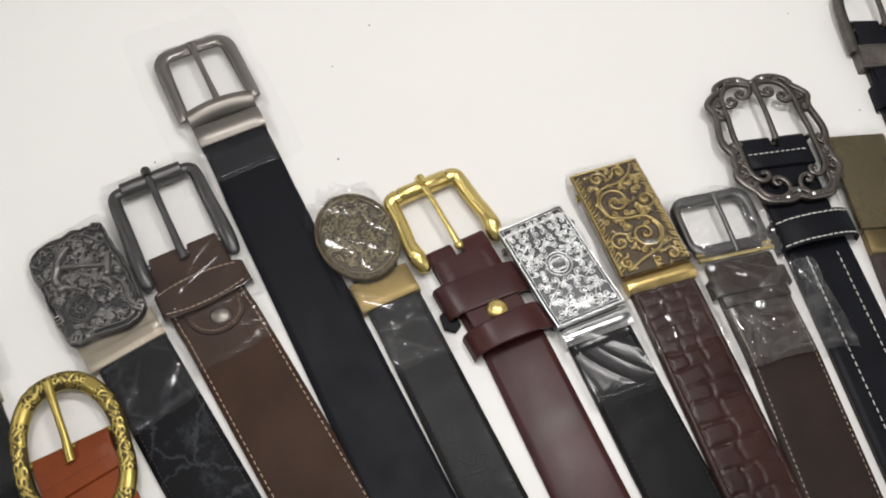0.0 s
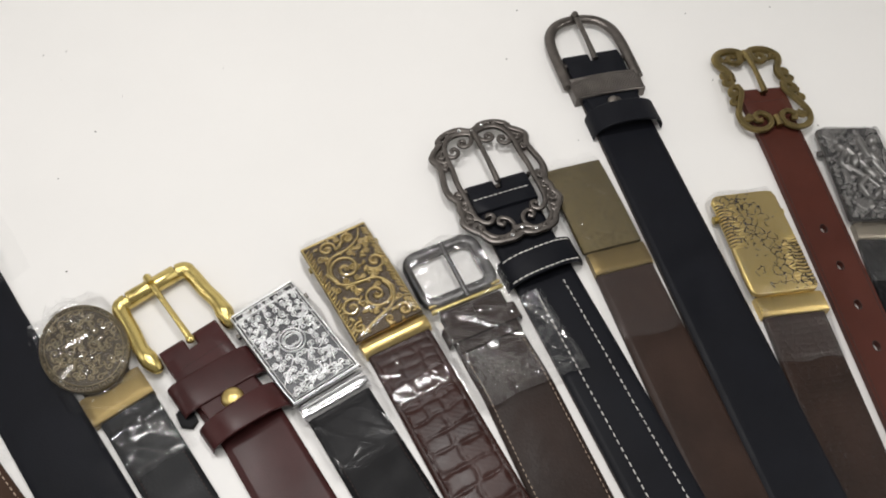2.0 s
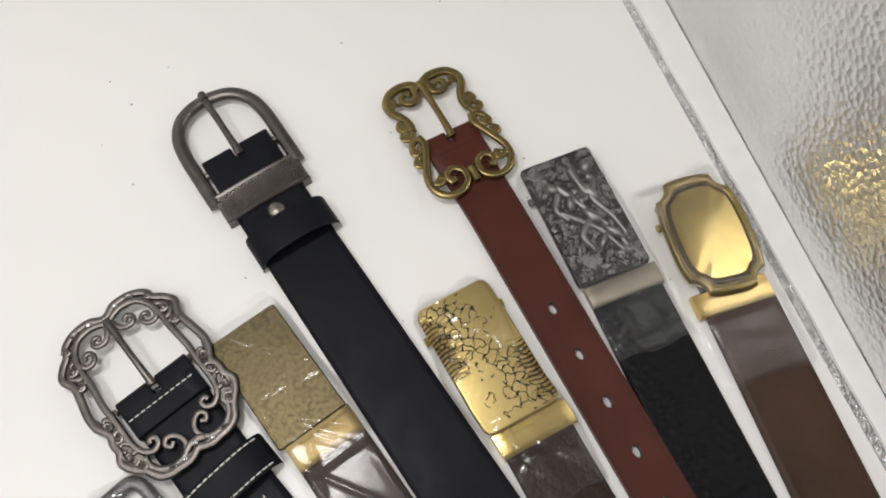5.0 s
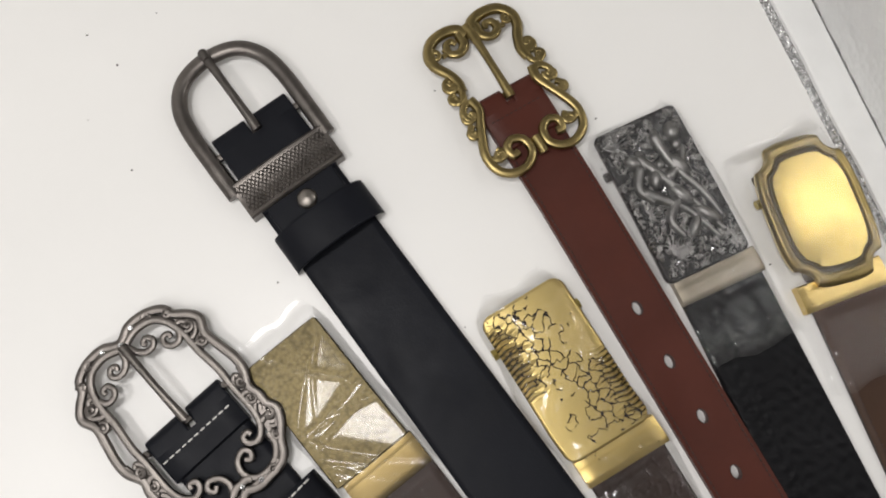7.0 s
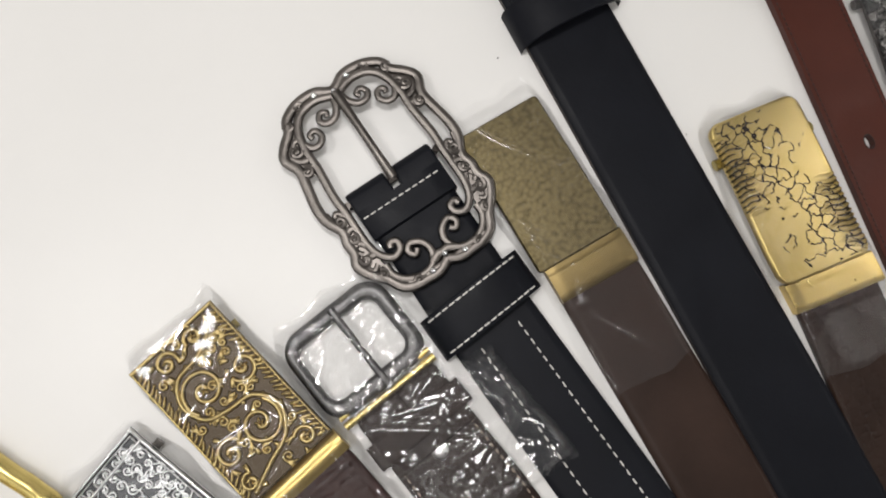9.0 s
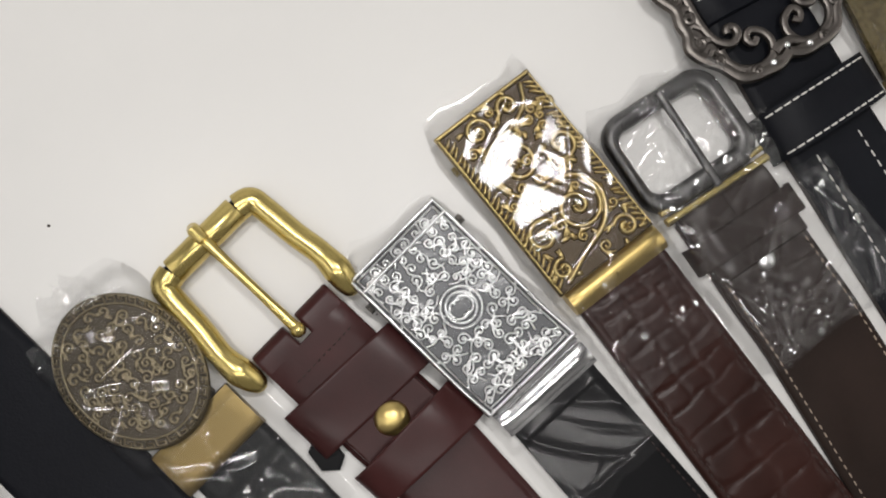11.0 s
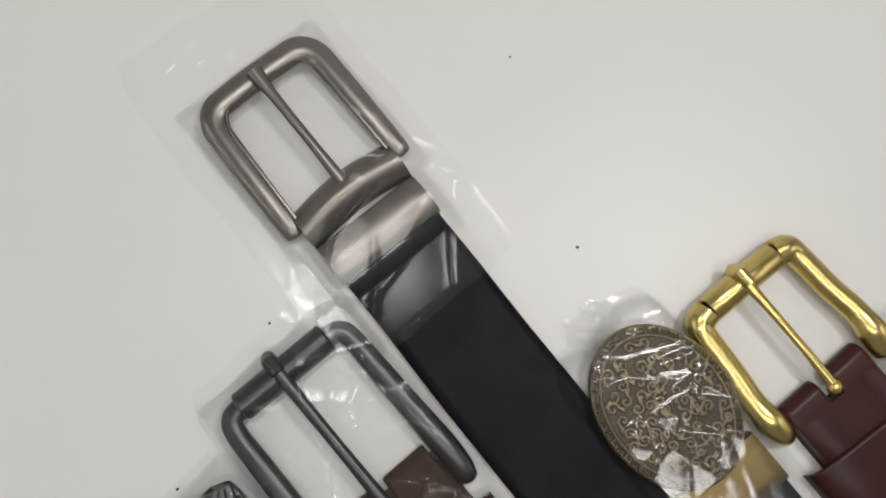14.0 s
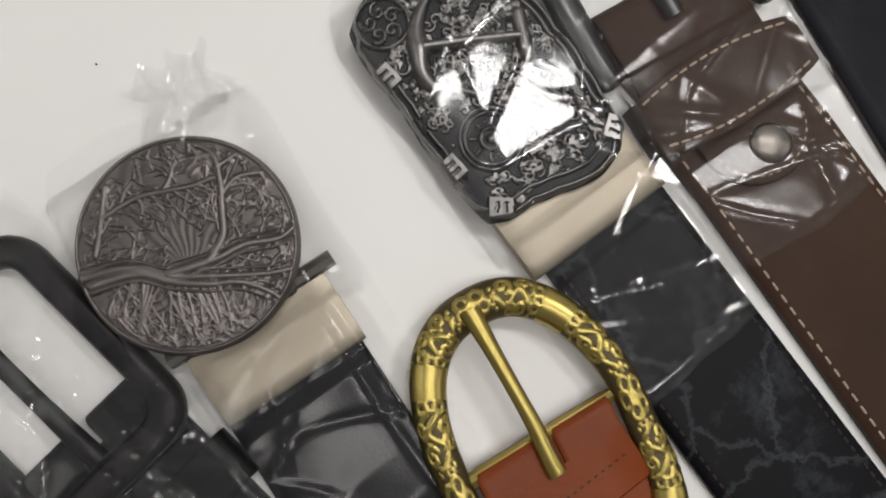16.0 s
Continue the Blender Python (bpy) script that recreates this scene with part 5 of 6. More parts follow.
# ---- espresso belt with a dark buckle and a gold bar, tightly wrapped ----
def belt_espresso():
    b = Belt(182.4, 168.5, 13, "dark brown stitched belt, dark buckle with gold bar, crinkled plastic", 0, 3.0)
    strap(b, ESPRESSO, tail_of(0, 168.5, 13), 58, 36)
    edge_rows(b, THREAD_BROWN, tail_of(0, 168.5, 13), 52, 36, 2.3, length=1.9, gap=1.0, thick=0.26)
    fold(b, 35, 60, ESPRESSO, r=2.6, slot=0.02, depth=26, high=5.4)
    keeper(b, 42, 40, 50, ESPRESSO, 0, 4.2, 2.8, 0)
    rivet(b, 0, 33, 3.8, 3.2, SILVER, 1.4, "bright silver rivet")
    b.part("buckle_frame", frame_bar(Shape(), rounded(-1.6, 81, 45, 37, 9, 7), rounded(-2.4, 81.3, 34.5, 24, 4.5, 7), 2.0, 7.0, 1.8), GUNMETAL, "dark metal buckle frame")
    g = Shape()
    tube(g, [(-21.5, 60.8, 5.6), (19.5, 60.8, 5.6)], 1.5, 10)
    tube(g, [(-21.5, 64.2, 5.6), (19.5, 64.2, 5.6)], 1.1, 10)
    b.part("gold_bar", g, GOLD, "polished gold bar")
    prong(b, 0.2, 62, 97.5, GUNMETAL, 6.2, 8.2, 1.5, 0.4, 1.6)
    film(b, -26, 40, 2, 106, drape((-22, 22, 60, 99, 8.4), (-21, 21, 38, 64, 7.6), (-18, 38, -6, 50, 7.4)), 71, 2.7, 60, FILM_CRINKLED)


# ---- black belt with an openwork silver buckle, not wrapped ----
def openwork_side(s, z):
    """Scrolls of one half of the silver openwork frame: x from the middle outwards, y along the belt."""

    def bar(pts, r0, r1=None, k=7, up=0.0):
        p = arc(pts, k)
        tube(s, np.c_[p, np.full(len(p), z + up)], np.linspace(r0, r1 or r0, len(p)), 8, flat=0.9)

    # outer edge with its notches
    bar([(0, 169.6), (2.6, 170.6), (6, 172.6), (10.5, 173), (16, 172), (21, 169), (22.8, 164.8), (27, 161), (29.6, 156.6), (27.4, 150.4), (28.4, 143.2), (29.8, 135), (29.4, 128.6), (26.6, 122.4), (27.6, 117.4), (27.4, 113), (29.2, 108.4), (26.8, 103.2), (22.6, 98.4), (19.4, 93), (14.8, 90.8), (10.4, 90.4), (5, 90.2), (0, 92.6)], 2.05)
    # inner rail with its end scroll
    bar([(0, 167.2), (4, 169), (9, 170), (15.4, 168.4), (19.6, 163.2), (21.2, 155), (21.2, 146.9), (22.2, 135), (21.8, 126.7), (21.8, 114.1), (20, 107.4), (16, 104), (12.4, 105.4), (12, 108.4), (14.4, 109.2), (15.2, 107.4)], 1.95, 1.4)
    # upper pair of scrolls below the arch
    bar([(1.4, 166.5), (2.6, 163), (5.4, 160.2), (8.8, 160), (10.6, 162.2), (9, 164.6), (6.8, 163.8), (7.6, 162.2)], 1.6, 1.2)
    bar([(20.6, 158), (18.2, 154.8), (14.8, 155), (13, 157.6), (14.2, 160.2), (16.6, 159.8), (16.4, 157.8)], 1.5, 1.2)
    # lower ring with its scroll
    bar([(20.4, 103.4), (20.2, 99), (16.8, 94.6), (11, 92.6), (5.6, 94), (3.2, 98.6), (4.6, 103), (8.4, 105), (10.6, 102.8), (9, 100.4), (7.2, 101.8)], 1.7, 1.3)
    # side loops and small scrolls that tie the rails
    bar([(21.4, 149.4), (25, 148.6), (27.6, 146)], 1.6)
    bar([(28.8, 131), (27.6, 126.6), (24.6, 124.8), (23.2, 127.4), (25, 129.4), (26.2, 128)], 1.5, 1.1)
    bar([(21.6, 121), (24.4, 121.4), (26.8, 119.4)], 1.5)
    bar([(22, 113), (24.6, 115.6), (26.6, 113.4), (25, 111)], 1.4, 1.1)
    bar([(21.4, 108.6), (24.6, 108.8), (27, 106.6), (25, 103.6), (22.6, 105)], 1.5, 1.1)
    bar([(21, 152), (24.6, 152.8), (26.8, 156), (25, 159), (23, 157.4)], 1.5, 1.1)
    bar([(20.6, 160.4), (23.4, 160.4), (24.8, 157.6)], 1.4, 1.1)
    bar([(18.6, 165.4), (21, 166.6), (21.6, 164)], 1.3)
    bar([(20.4, 101.4), (23, 101.4), (24.4, 100.8)], 1.5)
    bar([(0, 95.6), (2.4, 95.8), (4.6, 94.6)], 2.0)
    bar([(0, 91.6), (6, 91.8), (12, 91.4), (17, 93)], 1.6)
    for cx, cy, r, a0, turn in ((25.2, 148.2, 2.3, 90, 430), (25.6, 125.6, 2.2, -60, -430), (24.8, 117.6, 2.0, 120, 430), (25.4, 108.6, 2.3, 40, -420), (24.4, 156.8, 2.3, 200, 430), (21.6, 166.0, 1.9, 20, 400), (14.6, 170.6, 1.8, 160, -400), (22.8, 100.6, 1.9, 80, 400), (13.0, 91.6, 1.7, 10, 400)):
        p = spiral(cx, cy, r, 0.4, a0, turn, 22)
        tube(s, [(*q, z + 1.0) for q in p], np.linspace(1.05, 0.75, len(p)), 7, flat=0.9)
    # the sunk web between the rails, open at the side loop
    for y0, y1 in ((103, 128), (146, 166)):
        ys = np.linspace(y0, y1, 14)
        inner = np.interp(ys, [103, 114, 126, 147, 155, 166], [20.4, 21.8, 21.8, 21.2, 21.2, 18.2])
        outer = np.interp(ys, [103, 108.4, 113, 117.4, 122.4, 128, 146, 150.4, 156.6, 161, 166], [26.4, 29, 27.2, 27.4, 26.6, 29.2, 28, 27.4, 29.4, 26.6, 22])
        ring = [(x, y) for x, y in zip(outer, ys)] + [(x, y) for x, y in zip(inner[::-1], ys[::-1])]
        slab(s, ring, z - 1.2, z + 0.1, 0.3)


def belt_openwork():
    b = Belt(222.9, 173.1, 13, "black white-stitched leather belt with an openwork antique silver buckle", 70, -1.5, 3.6)
    strap(b, NAVY, tail_of(0, 173.1, 13), 126, 35, high=4.4)
    edge_rows(b, THREAD_WHITE, tail_of(0, 173.1, 13), 62, 35, 9.0, z=4.2, length=2.6, gap=1.3, thick=0.36)
    end = fold(b, 37, 134, NAVY, r=3.8, slot=3.6, depth=21, high=6.4)
    stitches(b, [(-18, 122.2), (18, 122.2)], THREAD_WHITE, z=6.35, length=2.2, gap=0.9, thick=0.34, parent=end)
    loop = keeper(b, 45, 63, 80, NAVY, 1.0, 3.4, 9.0, 2, "keeper_loop", label="black leather loop with white stitching", arch=2.8)
    for y in (64.6, 78.2):
        stitches(b, [(-19.5 + i * 2, y - 0.9 + 0.09 * i, 3.45 + 9.0 * max(0.0, 1 - (abs(i * 2 - 20.5) / 22.5) ** 2.8) ** 0.5) for i in range(21)], THREAD_WHITE, length=2.2, gap=0.9, thick=0.34, parent=loop)
    s = Shape()
    openwork_side(s, 7.6)
    s.put([(-x, y, z) for x, y, z in s.points], [f[::-1] for f in s.faces])
    tube(s, [(-20, 129.5, 7.0), (-19, 129.5, 3.0), (19, 129.5, 3.0), (20, 129.5, 7.0)], 1.5)
    metalwork = b.part("buckle_frame", s, STEEL, "openwork antique silver frame of scrolls and leaves")
    for x, y in ((0, 94.6), (7.2, 91.6), (-7.2, 91.6), (7.2, 171.4), (-7.2, 171.4), (0, 168.6)):
        rivet(b, x, y, 8.9, 1.25, CRYSTAL, 1.0, "small clear crystal", "crystal", metalwork)
    prong(b, 0.2, 129, 168, STEEL, 8.6, 9.4, 1.7, 1.2, 2.0)


# ---- brown belt with a plain dull brass plate ----
def belt_dull_brass():
    b = Belt(258.3, 189.8, 7, "brown leather belt with plain pebbled brass plate in clear plastic", 45, 1.0)
    strap(b, DARK_BROWN, tail_of(0, 189.8, 7), 47, 33.5)
    clamp(b, 33.5, 44, 58.5, BRASS_PLATE, 0, 5.0, 0.3, "dull brass clamp")
    underbox(b, 28, 58, 112, 0.8, 5.4, BRONZE_DARK, -1)
    rng = np.random.default_rng(9)

    def draw(rel):
        n = rel.H.shape
        rel.H = 0.35 + 0.008 * rng.standard_normal(n)
        rel.H = (rel.H + np.roll(rel.H, 1, 0) + np.roll(rel.H, 1, 1) + np.roll(rel.H, (1, 1), (0, 1))) / 4

    plate_rect(b, "plate", 35, 58, 118, -1.5, draw, [BRASS_PEBBLED, BRASS_PEBBLED], 6.8, 1.8, 0.55, 0.8, -9, 0.6, "plain antique brass plate with a pebbled face", 1.5)
    film(b, -21, 20, 4, 127, drape((-20, 17, 57, 119, 8.0), (-17, 17, 40, 58, 6.6), (-17, 17, 0, 44, 4.6), tilt=(0.0, -0.045)), 85, 2.0, 9, FILM_BAG)


# ---- black belt with a horseshoe buckle and a knurled keeper, not wrapped ----
def belt_horseshoe():
    b = Belt(290.4, 237.3, 5, "long black leather belt with horseshoe buckle and knurled metal keeper", 60, 0.0, 3.6)
    strap(b, NAVY, tail_of(0, 237.3, 5), 154, 37, low=0.3, high=4.6)
    fold(b, 37, 160.5, NAVY, r=3.6, slot=4.0, depth=40, high=6.2)
    keeper(b, 44, 92, 109, NAVY, 0.8, 3.6, 11.0, 0, "keeper_loop", label="plain black leather loop", arch=2.6)
    b.part("end_flap", slab(Shape(), rounded(0, 114, 33, 18, 2), 4.2, 6.2, 0.7), NAVY)
    rivet(b, 0, 115.5, 6.2, 4.4, NICKEL, 2.0, "domed nickel rivet")
    s = Shape()
    xs = np.linspace(-23, 23, 25)
    prof = [(121.5, 1.0), (121.5, 7.6), (122.3, 8.3), (123.4, 7.7), (130.2, 8.1), (136.8, 7.7), (137.9, 8.3), (138.7, 7.6), (138.7, 1.0)]
    m = len(prof)
    s.put([(x, y, z - 0.0022 * x * x) for x in xs for y, z in prof], [(r * m + i, (r + 1) * m + i, (r + 1) * m + (i + 1) % m, r * m + (i + 1) % m) for r in range(24) for i in range(m)] + [tuple(range(m)), tuple(24 * m + i for i in range(m))[::-1]])
    k = b.part("metal_keeper", s, STEEL, "antique silver keeper with a knurled face")
    t = Shape()
    for way in (-1, 1):
        for c in np.arange(-34, 35, 2.0):
            lo, hi = (c - 6.5 * 0.75, 123.7), (c + 6.5 * 0.75, 136.5)
            pts = [(way * (lo[0] + (hi[0] - lo[0]) * f), lo[1] + (hi[1] - lo[1]) * f) for f in np.linspace(0, 1, 9)]
            pts = [p for p in pts if abs(p[0]) < 22]
            if len(pts) > 1:
                tube(t, [(x, y, 8.0 - 0.0022 * x * x - 0.3 * ((y - 130) / 6.5) ** 2) for x, y in pts], 0.34, 4)
    tagged(b.part("knurling", t, STEEL, "crossed knurling ridges", k), kind="stuff")
    f = Shape()
    path = arc([(-23.2, 134, 4.6), (-23.4, 150, 5.2), (-23.2, 168, 5.6), (-20.6, 180, 5.6), (-13, 188.5, 5.6), (0, 191.5, 5.6), (13, 188.5, 5.6), (20.6, 180, 5.6), (23.2, 168, 5.6), (23.4, 150, 5.2), (23.2, 134, 4.6)], 7)
    tube(f, path, 3.5, 12, flat=0.72)
    tube(f, [(-22, 152, 4), (22, 152, 4)], 1.8)
    b.part("buckle_frame", f, STEEL, "horseshoe antique silver buckle frame")
    prong(b, 0.5, 152, 192.5, STEEL, 7.6, 9.0, 1.9, 0.8, 2.1)
    c = Shape()
    tube(c, [(0.5, 194.6, 6.0), (0.5, 192.4, 9.6), (0.5, 189.4, 9.4)], [2.0, 2.3, 2.0], 10)
    b.part("prong_tip", c, STEEL)


# ---- lizard belt with a cracked gold plate ----
def belt_cracked_gold():
    b = Belt(333.1, 149.2, -1.5, "dark lizard embossed belt, cracked gold plate, clear plastic sleeve", 45, 1.5, 0.0, -1.4)
    strap(b, LIZARD, tail_of(0, 149.2, -1.5), 47, 34, relief=croc_relief(14, 3.2, 5.0, 0.55, 0.5), dx=0.55, dy=0.55)
    clamp(b, 37, 44, 56, GOLD_CLIP, 0.6, 5.4, 0.3, "satin gold clamp")
    underbox(b, 31, 56, 116, 0.8, 6.4, OLD_GOLD_DARK)
    rng = np.random.default_rng(17)

    def draw(rel):
        X, Y = rel.X, rel.Y - 89
        wx = X + 0.55 * np.sin(Y * 0.9 + 1.3 * np.sin(X * 0.7)) + 0.30 * np.sin(Y * 2.3 + X * 1.7)
        wy = Y + 0.55 * np.sin(X * 1.1 + 1.1 * np.sin(Y * 0.8)) + 0.30 * np.sin(X * 2.6 - Y * 1.5)
        px, py = np.meshgrid(np.arange(-22, 23, 4.4), np.arange(-38, 39, 4.4))
        seeds = np.c_[(px + rng.uniform(-2.2, 2.2, px.shape)).ravel(), (py + rng.uniform(-2.2, 2.2, py.shape)).ravel()]
        d = np.hypot(wx[..., None] - seeds[:, 0], wy[..., None] - seeds[:, 1])
        pick = np.argpartition(d, 2, axis=-1)[..., :3]
        three = np.take_along_axis(d, pick, -1)
        order = np.argsort(three, -1)
        three, pick = np.take_along_axis(three, order, -1), np.take_along_axis(pick, order, -1)
        chance = rng.random((len(seeds), len(seeds)))
        chance = np.maximum(chance, chance.T)[pick[..., 0], pick[..., 1]]
        band = np.exp(-(((X * 0.93 + Y * 0.37 - 1 + 3 * np.sin(Y * 0.2)) / 12.5) ** 2))
        crack = (three[..., 1] - three[..., 0] < 0.42 * (0.6 + 0.5 * chance)) & (chance < 0.24 + 0.76 * band) & (band > 0.10 + 0.25 * chance)
        crack &= (np.abs(X) < 18) & (np.abs(Y) < 32)
        ridge = np.zeros_like(X)
        for x0, y0, side in ((-19, 12, -1), (19, -16, 1)):
            reach = np.clip(1 - np.abs(X - x0) / (10.5 + 2.5 * np.sin(Y * 0.9)), 0, 1) * np.clip(1 - np.abs(Y - y0) / 17, 0, 1) ** 0.5
            ridge += reach * 0.75 * np.sin(Y * 2.9 + 0.25 * side * X + 0.8 * np.sin(X * 0.9))
        rel.H = np.where(crack, -0.28, 0.0) + 1.1 * ridge
        # valleys between the ridges coloured dark, as if shaded, to bring out the relief
        rel.paint = np.where(crack & (ridge > -0.2), 1, np.where(ridge < -0.16, 2, 0))

    plate_rect(b, "plate", 38, 55.5, 122.5, -0.5, draw, [GOLD_SATIN, CRACK_FILL, OLD_GOLD_DARK], 9.0, 3.0, 0.15, 1.0, -0.14, 1.2, "satin gold plate with engraved dark cracks", 5.0)
    b.part("hinge_pin", tube(Shape(), [(-21.5, 108, 4.4), (20, 108, 4.4)], 2.2), OLD_GOLD)
    film(b, -22, 20, 18, 130, drape((-20, 20, 54, 123, 10.6), (-18, 18, 42, 56, 7), (-17, 17, 10, 46, 4.6)), 91, 1.5, 30, FILM_CREASED)


# ---- rust belt with punched holes and an openwork bronze buckle, not wrapped ----
def belt_rust():
    b = Belt(371.5, 231.7, -2.5, "rust brown leather belt with punched holes and scrolled bronze buckle", 60, 1.0, 3.6)
    y0, y1 = tail_of(0, 231.7, -2.5), 114.0
    bm = bmesh.new()
    w0, w1 = 23.0, 27.5
    half = lambda y: (w0 + (w1 - w0) * (y - y0) / (y1 - y0)) / 2  # noqa: E731
    ys = np.linspace(y0, y1, 40)
    loops = [[(-half(y), y) for y in ys[::-1]] + [(half(y), y) for y in ys]]
    holes = [11.3 - 24.7 * k for k in range(9)]
    loops += [[(1.9 * math.cos(2 * math.pi * k / 20), h + 3.0 * math.sin(2 * math.pi * k / 20)) for k in range(20)] for h in holes]
    edges = []
    for loop in loops:
        vs = [bm.verts.new((x, y, 4.2)) for x, y in loop]
        edges += [bm.edges.new((vs[i], vs[(i + 1) % len(vs)])) for i in range(len(vs))]
    bmesh.ops.triangle_fill(bm, edges=edges, use_beauty=True)
    made = bmesh.ops.extrude_face_region(bm, geom=bm.faces[:])
    for v in (g for g in made["geom"] if isinstance(g, bmesh.types.BMVert)):
        v.co.z = 0.5
    bmesh.ops.recalc_face_normals(bm, faces=bm.faces[:])
    bm.verts.index_update()
    s = Shape().put([v.co for v in bm.verts], [tuple(v.index for v in f.verts) for f in bm.faces])
    bm.free()
    body = b.part("strap", s, RUST)
    for h in holes:
        r = Shape()
        tube(r, [(2.0 * math.cos(2 * math.pi * k / 20), h + 3.1 * math.sin(2 * math.pi * k / 20), 4.15) for k in range(20)], 0.22, 5, True)
        b.part("hole_rim", r, THREAD_DARK, "", body)
    for side in (-1, 1):
        stitches(b, [(side * (half(y) - 1.7), y) for y in ys[:-2]], THREAD_DARK, z=4.25, length=1.4, gap=0.8, thick=0.34)
    fold(b, 29, 120, RUST, r=3.0, slot=3.4, depth=26, high=6.0)
    stitches(b, [(-13, 108), (13, 108)], THREAD_DARK, z=6.0, length=1.4, gap=0.8, thick=0.28)
    f = Shape()
    z = 7.0
    L = lambda pts, ra, rb=None, k=7: tube(f, np.c_[arc(pts, k), np.full(k * (len(pts) - 1) + 1, z)], 1.5 * np.linspace(ra, rb or ra, k * (len(pts) - 1) + 1), 8, flat=0.9)  # noqa: E731
    for side in (-1, 1):
        m = lambda pts: [(side * x, y) for x, y in pts]  # noqa: E731
        L(m([(1.5, 148), (4, 152.5), (10, 154), (16.5, 152.5), (20.5, 147.5), (20.4, 142), (17.4, 136.5), (15.6, 131), (16.2, 126)]), 1.9, 1.5)
        L(m([(4, 150.5), (4.4, 145), (8, 142.4), (11.6, 144), (11.6, 148), (8.6, 149.2), (7.4, 146.8)]), 1.7, 0.9)
        L(m([(15.6, 144.6), (12.8, 145), (13.4, 147.4)]), 0.9, 0.8)
        L(m([(15.8, 130), (19.4, 128.4), (21.6, 130.6), (20.6, 133), (18.8, 132)]), 1.3, 0.8)
        L(m([(16.4, 127), (17.4, 123.4), (20.6, 122.6), (21.6, 125.6), (19.6, 126.6)]), 1.2, 0.8)
        L(m([(16.0, 121), (19.4, 119.6), (21.4, 116), (19.6, 113.2), (17.4, 114.6), (18.4, 116.6)]), 1.3, 0.8)
        L(m([(15.4, 121.5), (14.4, 116), (16.4, 111), (19.6, 104), (22.2, 96), (20.6, 88.5), (15, 84.4), (8.6, 84.8), (4.2, 89), (4.6, 95), (9, 97.6), (12.6, 95.4), (12, 91.4), (9.2, 91.6)]), 1.5, 1.2)
        L(m([(21.8, 95), (17.4, 92.4), (15.2, 95), (16.8, 97.2)]), 1.1, 0.8)
        L(m([(20.4, 111), (22.6, 108.6), (21, 106.4), (19.4, 107.8)]), 1.1, 0.8)
    for y0_, y1_ in ((145.5, 152), (86, 93.5)):
        tube(f, [(0, y0_, z + 0.4), (0, (y0_ + y1_) / 2, z + 0.9), (0, y1_, z + 0.4)], [2.3, 1.9, 2.3], 10)
    tube(f, [(-16, 117, 3.2), (16, 117, 3.2)], 1.5)
    for side in (-1, 1):
        for cx, cy, r, a0, turn in ((19.4, 132.2, 2.9, 200, 470), (20.8, 124.4, 2.5, 120, -430), (20.4, 114.8, 2.9, 160, 460), (21.6, 107.2, 2.4, 110, -430), (18.0, 146.2, 2.3, 60, 420), (16.4, 93.4, 2.5, -20, 440)):
            p = spiral(cx, cy, r, 0.5, a0, turn, 26)
            tube(f, [(side * x, y, z + 0.3) for x, y in p], np.linspace(1.35, 0.95, len(p)), 8, flat=0.9)
    f.points = [(x, y, z - 2.6 * min(1.0, max(0.0, (y - 117) / 37))) for x, y, z in f.points]
    b.part("buckle_frame", f, OLD_BRONZE, "scrolled antique bronze openwork frame")
    prong(b, 0.5, 114, 149, OLD_BRONZE, 7.6, 7.0, 1.9, 0.8, 2.2)


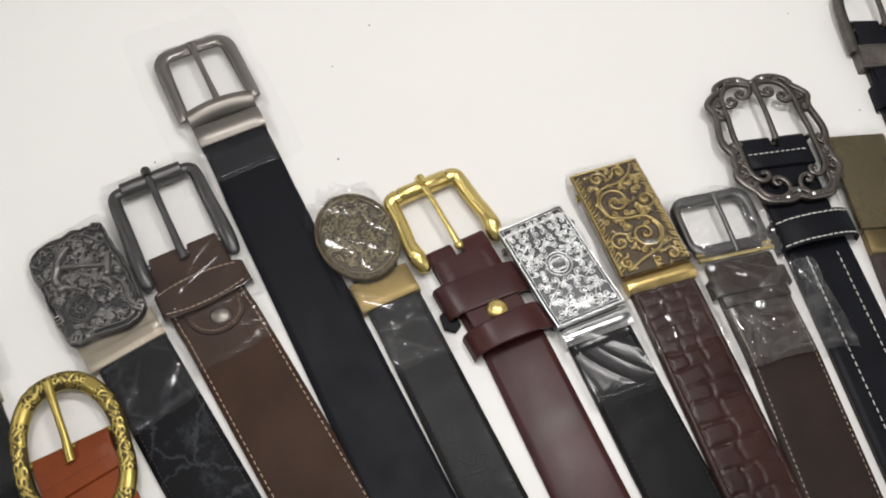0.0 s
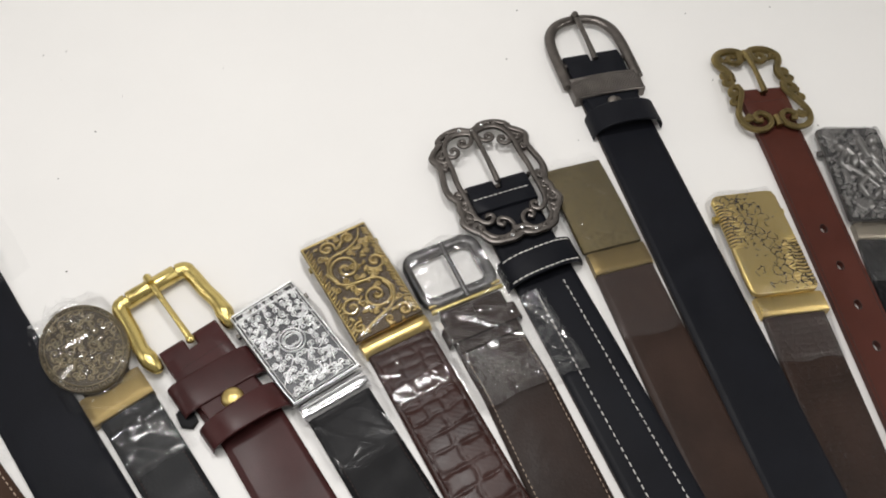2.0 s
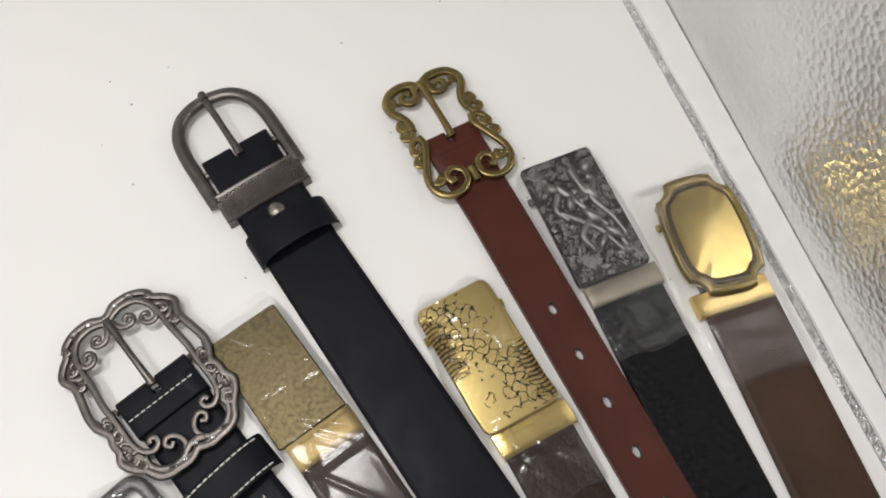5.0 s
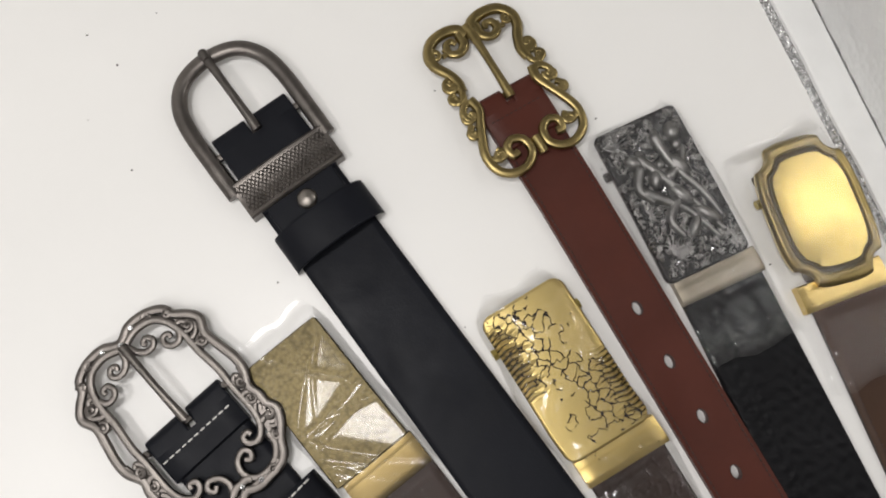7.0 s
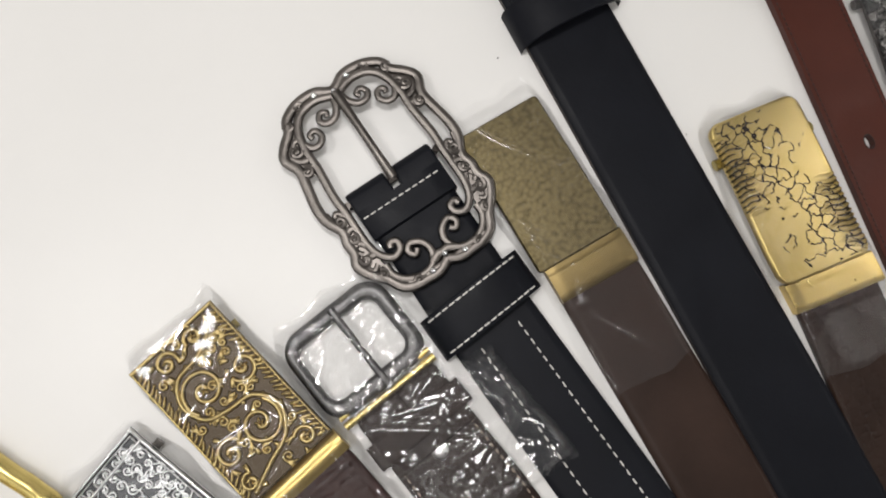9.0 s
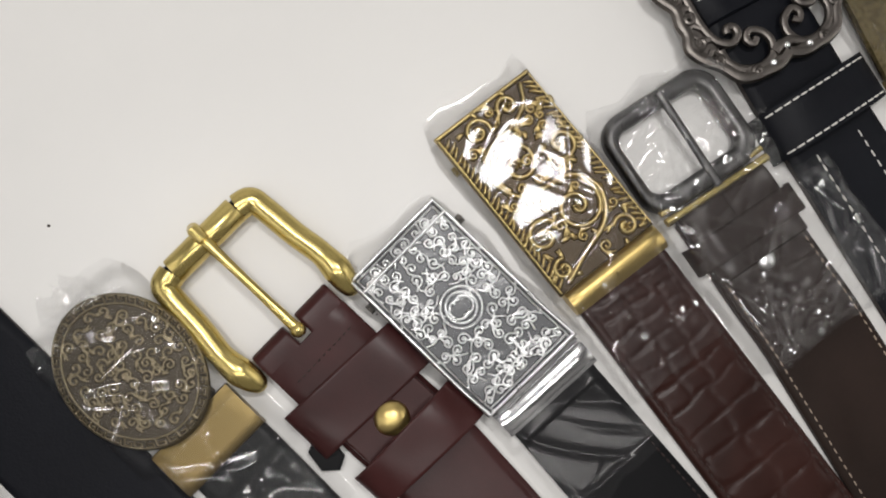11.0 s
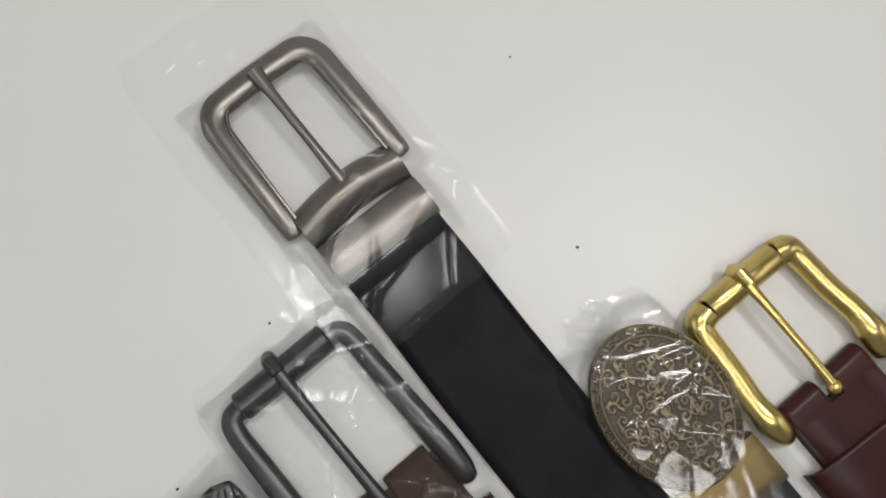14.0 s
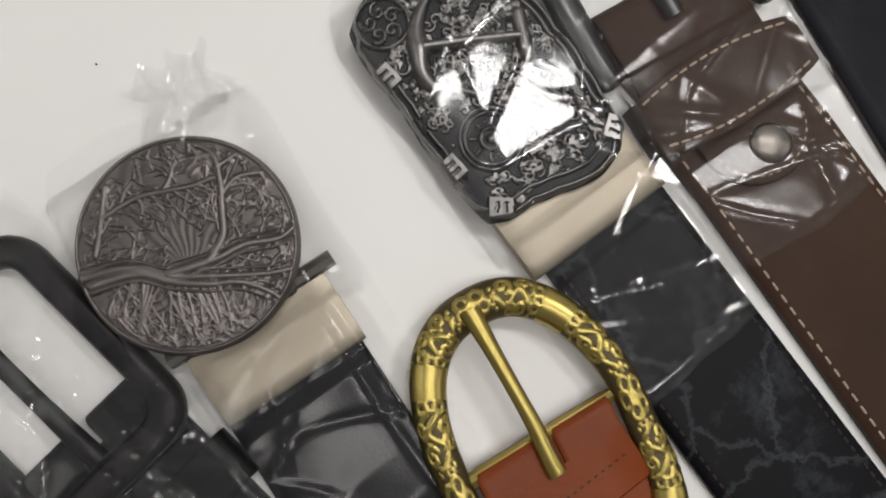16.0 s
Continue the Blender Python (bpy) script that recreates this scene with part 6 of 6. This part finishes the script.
# ---- black belt with a pewter relief plate ----
def belt_pewter():
    b = Belt(400.4, 181.4, -7.5, "black embossed leather belt with a pewter relief plate in clear plastic", 45, 1.0)

    def creases(X, Y):
        return 0.28 * np.sin(Y * 1.1 + 1.7 * np.sin(X * 0.35) + 0.8 * np.sin(Y * 0.23)) * np.sin(X * 0.4 + 0.9 * np.sin(Y * 0.31)) + 0.15 * np.sin(X * 1.3 + Y * 0.7)

    strap(b, BLACK, tail_of(0, 181.4, -7.5), 54, 36.5, relief=creases, dx=0.8, dy=0.8)
    clamp(b, 37.5, 50, 61, CHAMPAGNE, 0.5, 5.0, 0.2, "grey metal clamp")
    underbox(b, 31, 61, 118, 0.8, 6.4, PEWTER_DARK, -1)
    rng = random.Random(23)

    def draw(rel):
        for cx, cy, n, r in ((-8, 68, 13, 8), (-14, 120, 8, 6)):
            for k in range(n):
                a = 25 + 130 * k / n
                rel.stroke(arc([(cx, cy), (cx + r * 0.5 * math.cos(radians(a)), cy + r * 0.5 * math.sin(radians(a))), (cx + r * math.cos(radians(a - 14)), cy + r * math.sin(radians(a - 14)))], 4), 0.55, 0.9, 0.3)
        for pts in ([(-6, 112), (-2, 104), (2, 96), (7, 86), (12, 72)], [(4, 118), (5, 108), (8, 98), (12, 88), (14, 78)], [(-10, 98), (-4, 92), (3, 84), (9, 70)], [(-8, 108), (-12, 101), (-9, 94)], [(2, 101), (9, 104), (13, 110)], [(0, 90), (-6, 84), (-4, 76)]):
            rel.stroke(arc(pts, 6), 2.5, 3.0, 1.1)
        for x, y, rx, ry, turn in ((3, 92, 2.6, 6.5, 28), (8, 104, 2.4, 6.0, 20), (-4, 102, 2.2, 5.0, -15), (9, 80, 2.2, 6.5, 35), (-9, 112, 2.4, 4.0, 40), (12, 118, 2.6, 4.4, -20), (2, 78, 1.8, 5.0, -40)):
            rel.blob(x, y, rx * 1.25, ry, turn, 3.6)
        for x, y, r in ((-12, 72, 7), (-14, 90, 5.5), (13, 68, 5), (-13, 122, 6)):
            for k in range(7):
                a = radians(-60 + 150 * k / 7)
                rel.stroke([(x + 1.2 * math.cos(a), y + 1.2 * math.sin(a)), (x + r * math.cos(a + 0.15), y + r * math.sin(a + 0.15))], 0.5, 0.85, 0.3)
        for x, y in ((5, 120), (-5, 114), (11, 112), (-11, 100), (1, 107)):
            rel.blob(x, y, 2.0, 2.3, 20, 2.0)
        for _ in range(420):
            x, y = rng.uniform(-18, 18), rng.uniform(62, 128)
            rel.stroke(spiral(x, y, rng.uniform(0.8, 1.9), 0.3, rng.uniform(0, 360), rng.choice((-1, 1)) * 330, 14), 0.42, rng.uniform(0.5, 0.95))

    plate_rect(b, "plate", 38, 60.5, 129, -2.0, draw, [PEWTER, PEWTER_DARK], 8.6, 3.0, 0.3, 0.6, 0.34, 1.0, "dark pewter plate crowded with raised shapes", 3.0)
    b.part("hinge_pin", tube(Shape(), [(-23, 112, 4), (18, 112, 4)], 2.0), PEWTER)
    film(b, -24, 22, 22, 134, drape((-21, 18, 59, 128, 11), (-18, 19, 47, 61, 6.6), (-18, 18, 10, 52, 4.6)), 101, 1.5, 30, FILM_CREASED)


# ---- brown belt with a shield-shaped gold plate ----
def belt_gold_shield():
    b = Belt(443.9, 164.9, -11, "brown stitched leather belt with polished gold plate in clear plastic", 40, 3.0)
    strap(b, COCOA, tail_of(0, 164.9, -11), 40, 36)
    edge_rows(b, THREAD_DARK, tail_of(0, 164.9, -11), 10, 36, 2.2, length=1.6, gap=0.8)
    clamp(b, 38, 36, 48, GOLD_CLIP, -2.5, 5.2, 0.25, "satin gold clamp")
    underbox(b, 28, 48, 98, 0.8, 7.0, OLD_GOLD_DARK, -1)

    tilt = radians(-6.0)

    def outline(a):
        """Four bowed sides that meet in hollow corners."""
        c, s = abs(math.cos(a - tilt)), abs(math.sin(a - tilt))
        r = 1 / ((c / 21.2) ** 3.2 + (s / 32.2) ** 3.2) ** (1 / 3.2)
        along = c * 20.6 + s * 30.4
        apart = 8.4**2 - (20.6**2 + 30.4**2 - along**2)
        return min(r, along - math.sqrt(apart)) if apart > 0 else r

    def draw(rel):
        x, y = rel.X * math.cos(tilt) + rel.Y * math.sin(tilt), -rel.X * math.sin(tilt) + rel.Y * math.cos(tilt)
        side = 1 - ((np.abs(x) / 21.2) ** 3.2 + (np.abs(y) / 32.2) ** 3.2) ** (1 / 3.2)
        corner = np.hypot(np.abs(x) - 20.6, np.abs(y) - 30.4)
        depth = np.minimum(side * 22.0, corner - 8.4)
        rel.H = np.where(depth < 3.4, 0.3 + 0.75 * np.sin(np.clip(depth / 3.4, 0, 1) * math.pi) ** 0.7, 0.55)
        rel.H += 0.35 * np.exp(-(((depth - 3.5) / 0.35) ** 2)) - 1.0 * np.exp(-(((depth - 4.8) / 0.75) ** 2))
        rel.H = np.where(depth > 5.6, 0.9, rel.H)
        rel.paint = np.where(depth > 5.6, 0, np.where(depth > 4.0, 2, 1))
        for k in range(34):
            v = -20 + 40 * k / 33
            u = -21.2 * (1 - (abs(v) / 32.2) ** 3.2) ** (1 / 3.2) + 1.9
            p = [(u - 0.7, v - 0.4), (u + 0.7, v - 0.4), (u + 0.7, v + 0.3), (u - 0.3, v + 0.3)]
            rel.stroke([(q * math.cos(tilt) - w * math.sin(tilt), q * math.sin(tilt) + w * math.cos(tilt)) for q, w in p], 0.2, 1.35)

    plate_polar(b, "plate", outline, 1.4, 74.2, draw, [GOLD_PANEL, OLD_BRONZE, OLD_GOLD_DARK], 9.4, 5.0, 150, 560, 2.0, 0.55, "polished gold plate with a stepped rim and hollow corners")
    b.part("hinge_pin", tube(Shape(), [(-20, 86, 4.6), (18, 86, 4.6)], 2.0), OLD_GOLD)
    film(b, -25, 23, 2, 113, drape((-23, 19, 46, 106, 10.2), (-19, 19, 34, 48, 6.6), (-18, 18, 0, 38, 4.6)), 111, 1.2, 26, FILM_CREASED)


belt_black_pin()
belt_tree()
belt_orange()
belt_western()
belt_brown()
belt_reversible()
belt_oval()
belt_burgundy()
belt_silver()
belt_croc()
belt_espresso()
belt_openwork()
belt_dull_brass()
belt_horseshoe()
belt_cracked_gold()
belt_rust()
belt_pewter()
belt_gold_shield()


# ---- specks of dust on the sheet ----
def build_specks():
    rng = random.Random(4)
    s = Shape()
    for _ in range(46):
        x, y, r = rng.uniform(-290, 470), rng.uniform(180, 480), rng.uniform(0.2, 0.5)
        n = 6
        ring = [(x + r * rng.uniform(0.7, 1.3) * math.cos(6.283 * k / n), y + r * rng.uniform(0.7, 1.3) * math.sin(6.283 * k / n)) for k in range(n)]
        s.put([(*p, 0.02) for p in ring] + [(*p, 0.25) for p in ring], ring_faces(2, n) + [tuple(n + k for k in range(n))])
    mesh = bpy.data.meshes.new("dust_specks")
    mesh.from_pydata((np.array(s.points) / 1000).tolist(), [], s.faces)
    mesh.materials.append(CREAM_EDGE)
    tagged(new("dust_specks", mesh), "tiny dark specks of dust on the white sheet", "dust", "", "stuff")


build_specks()
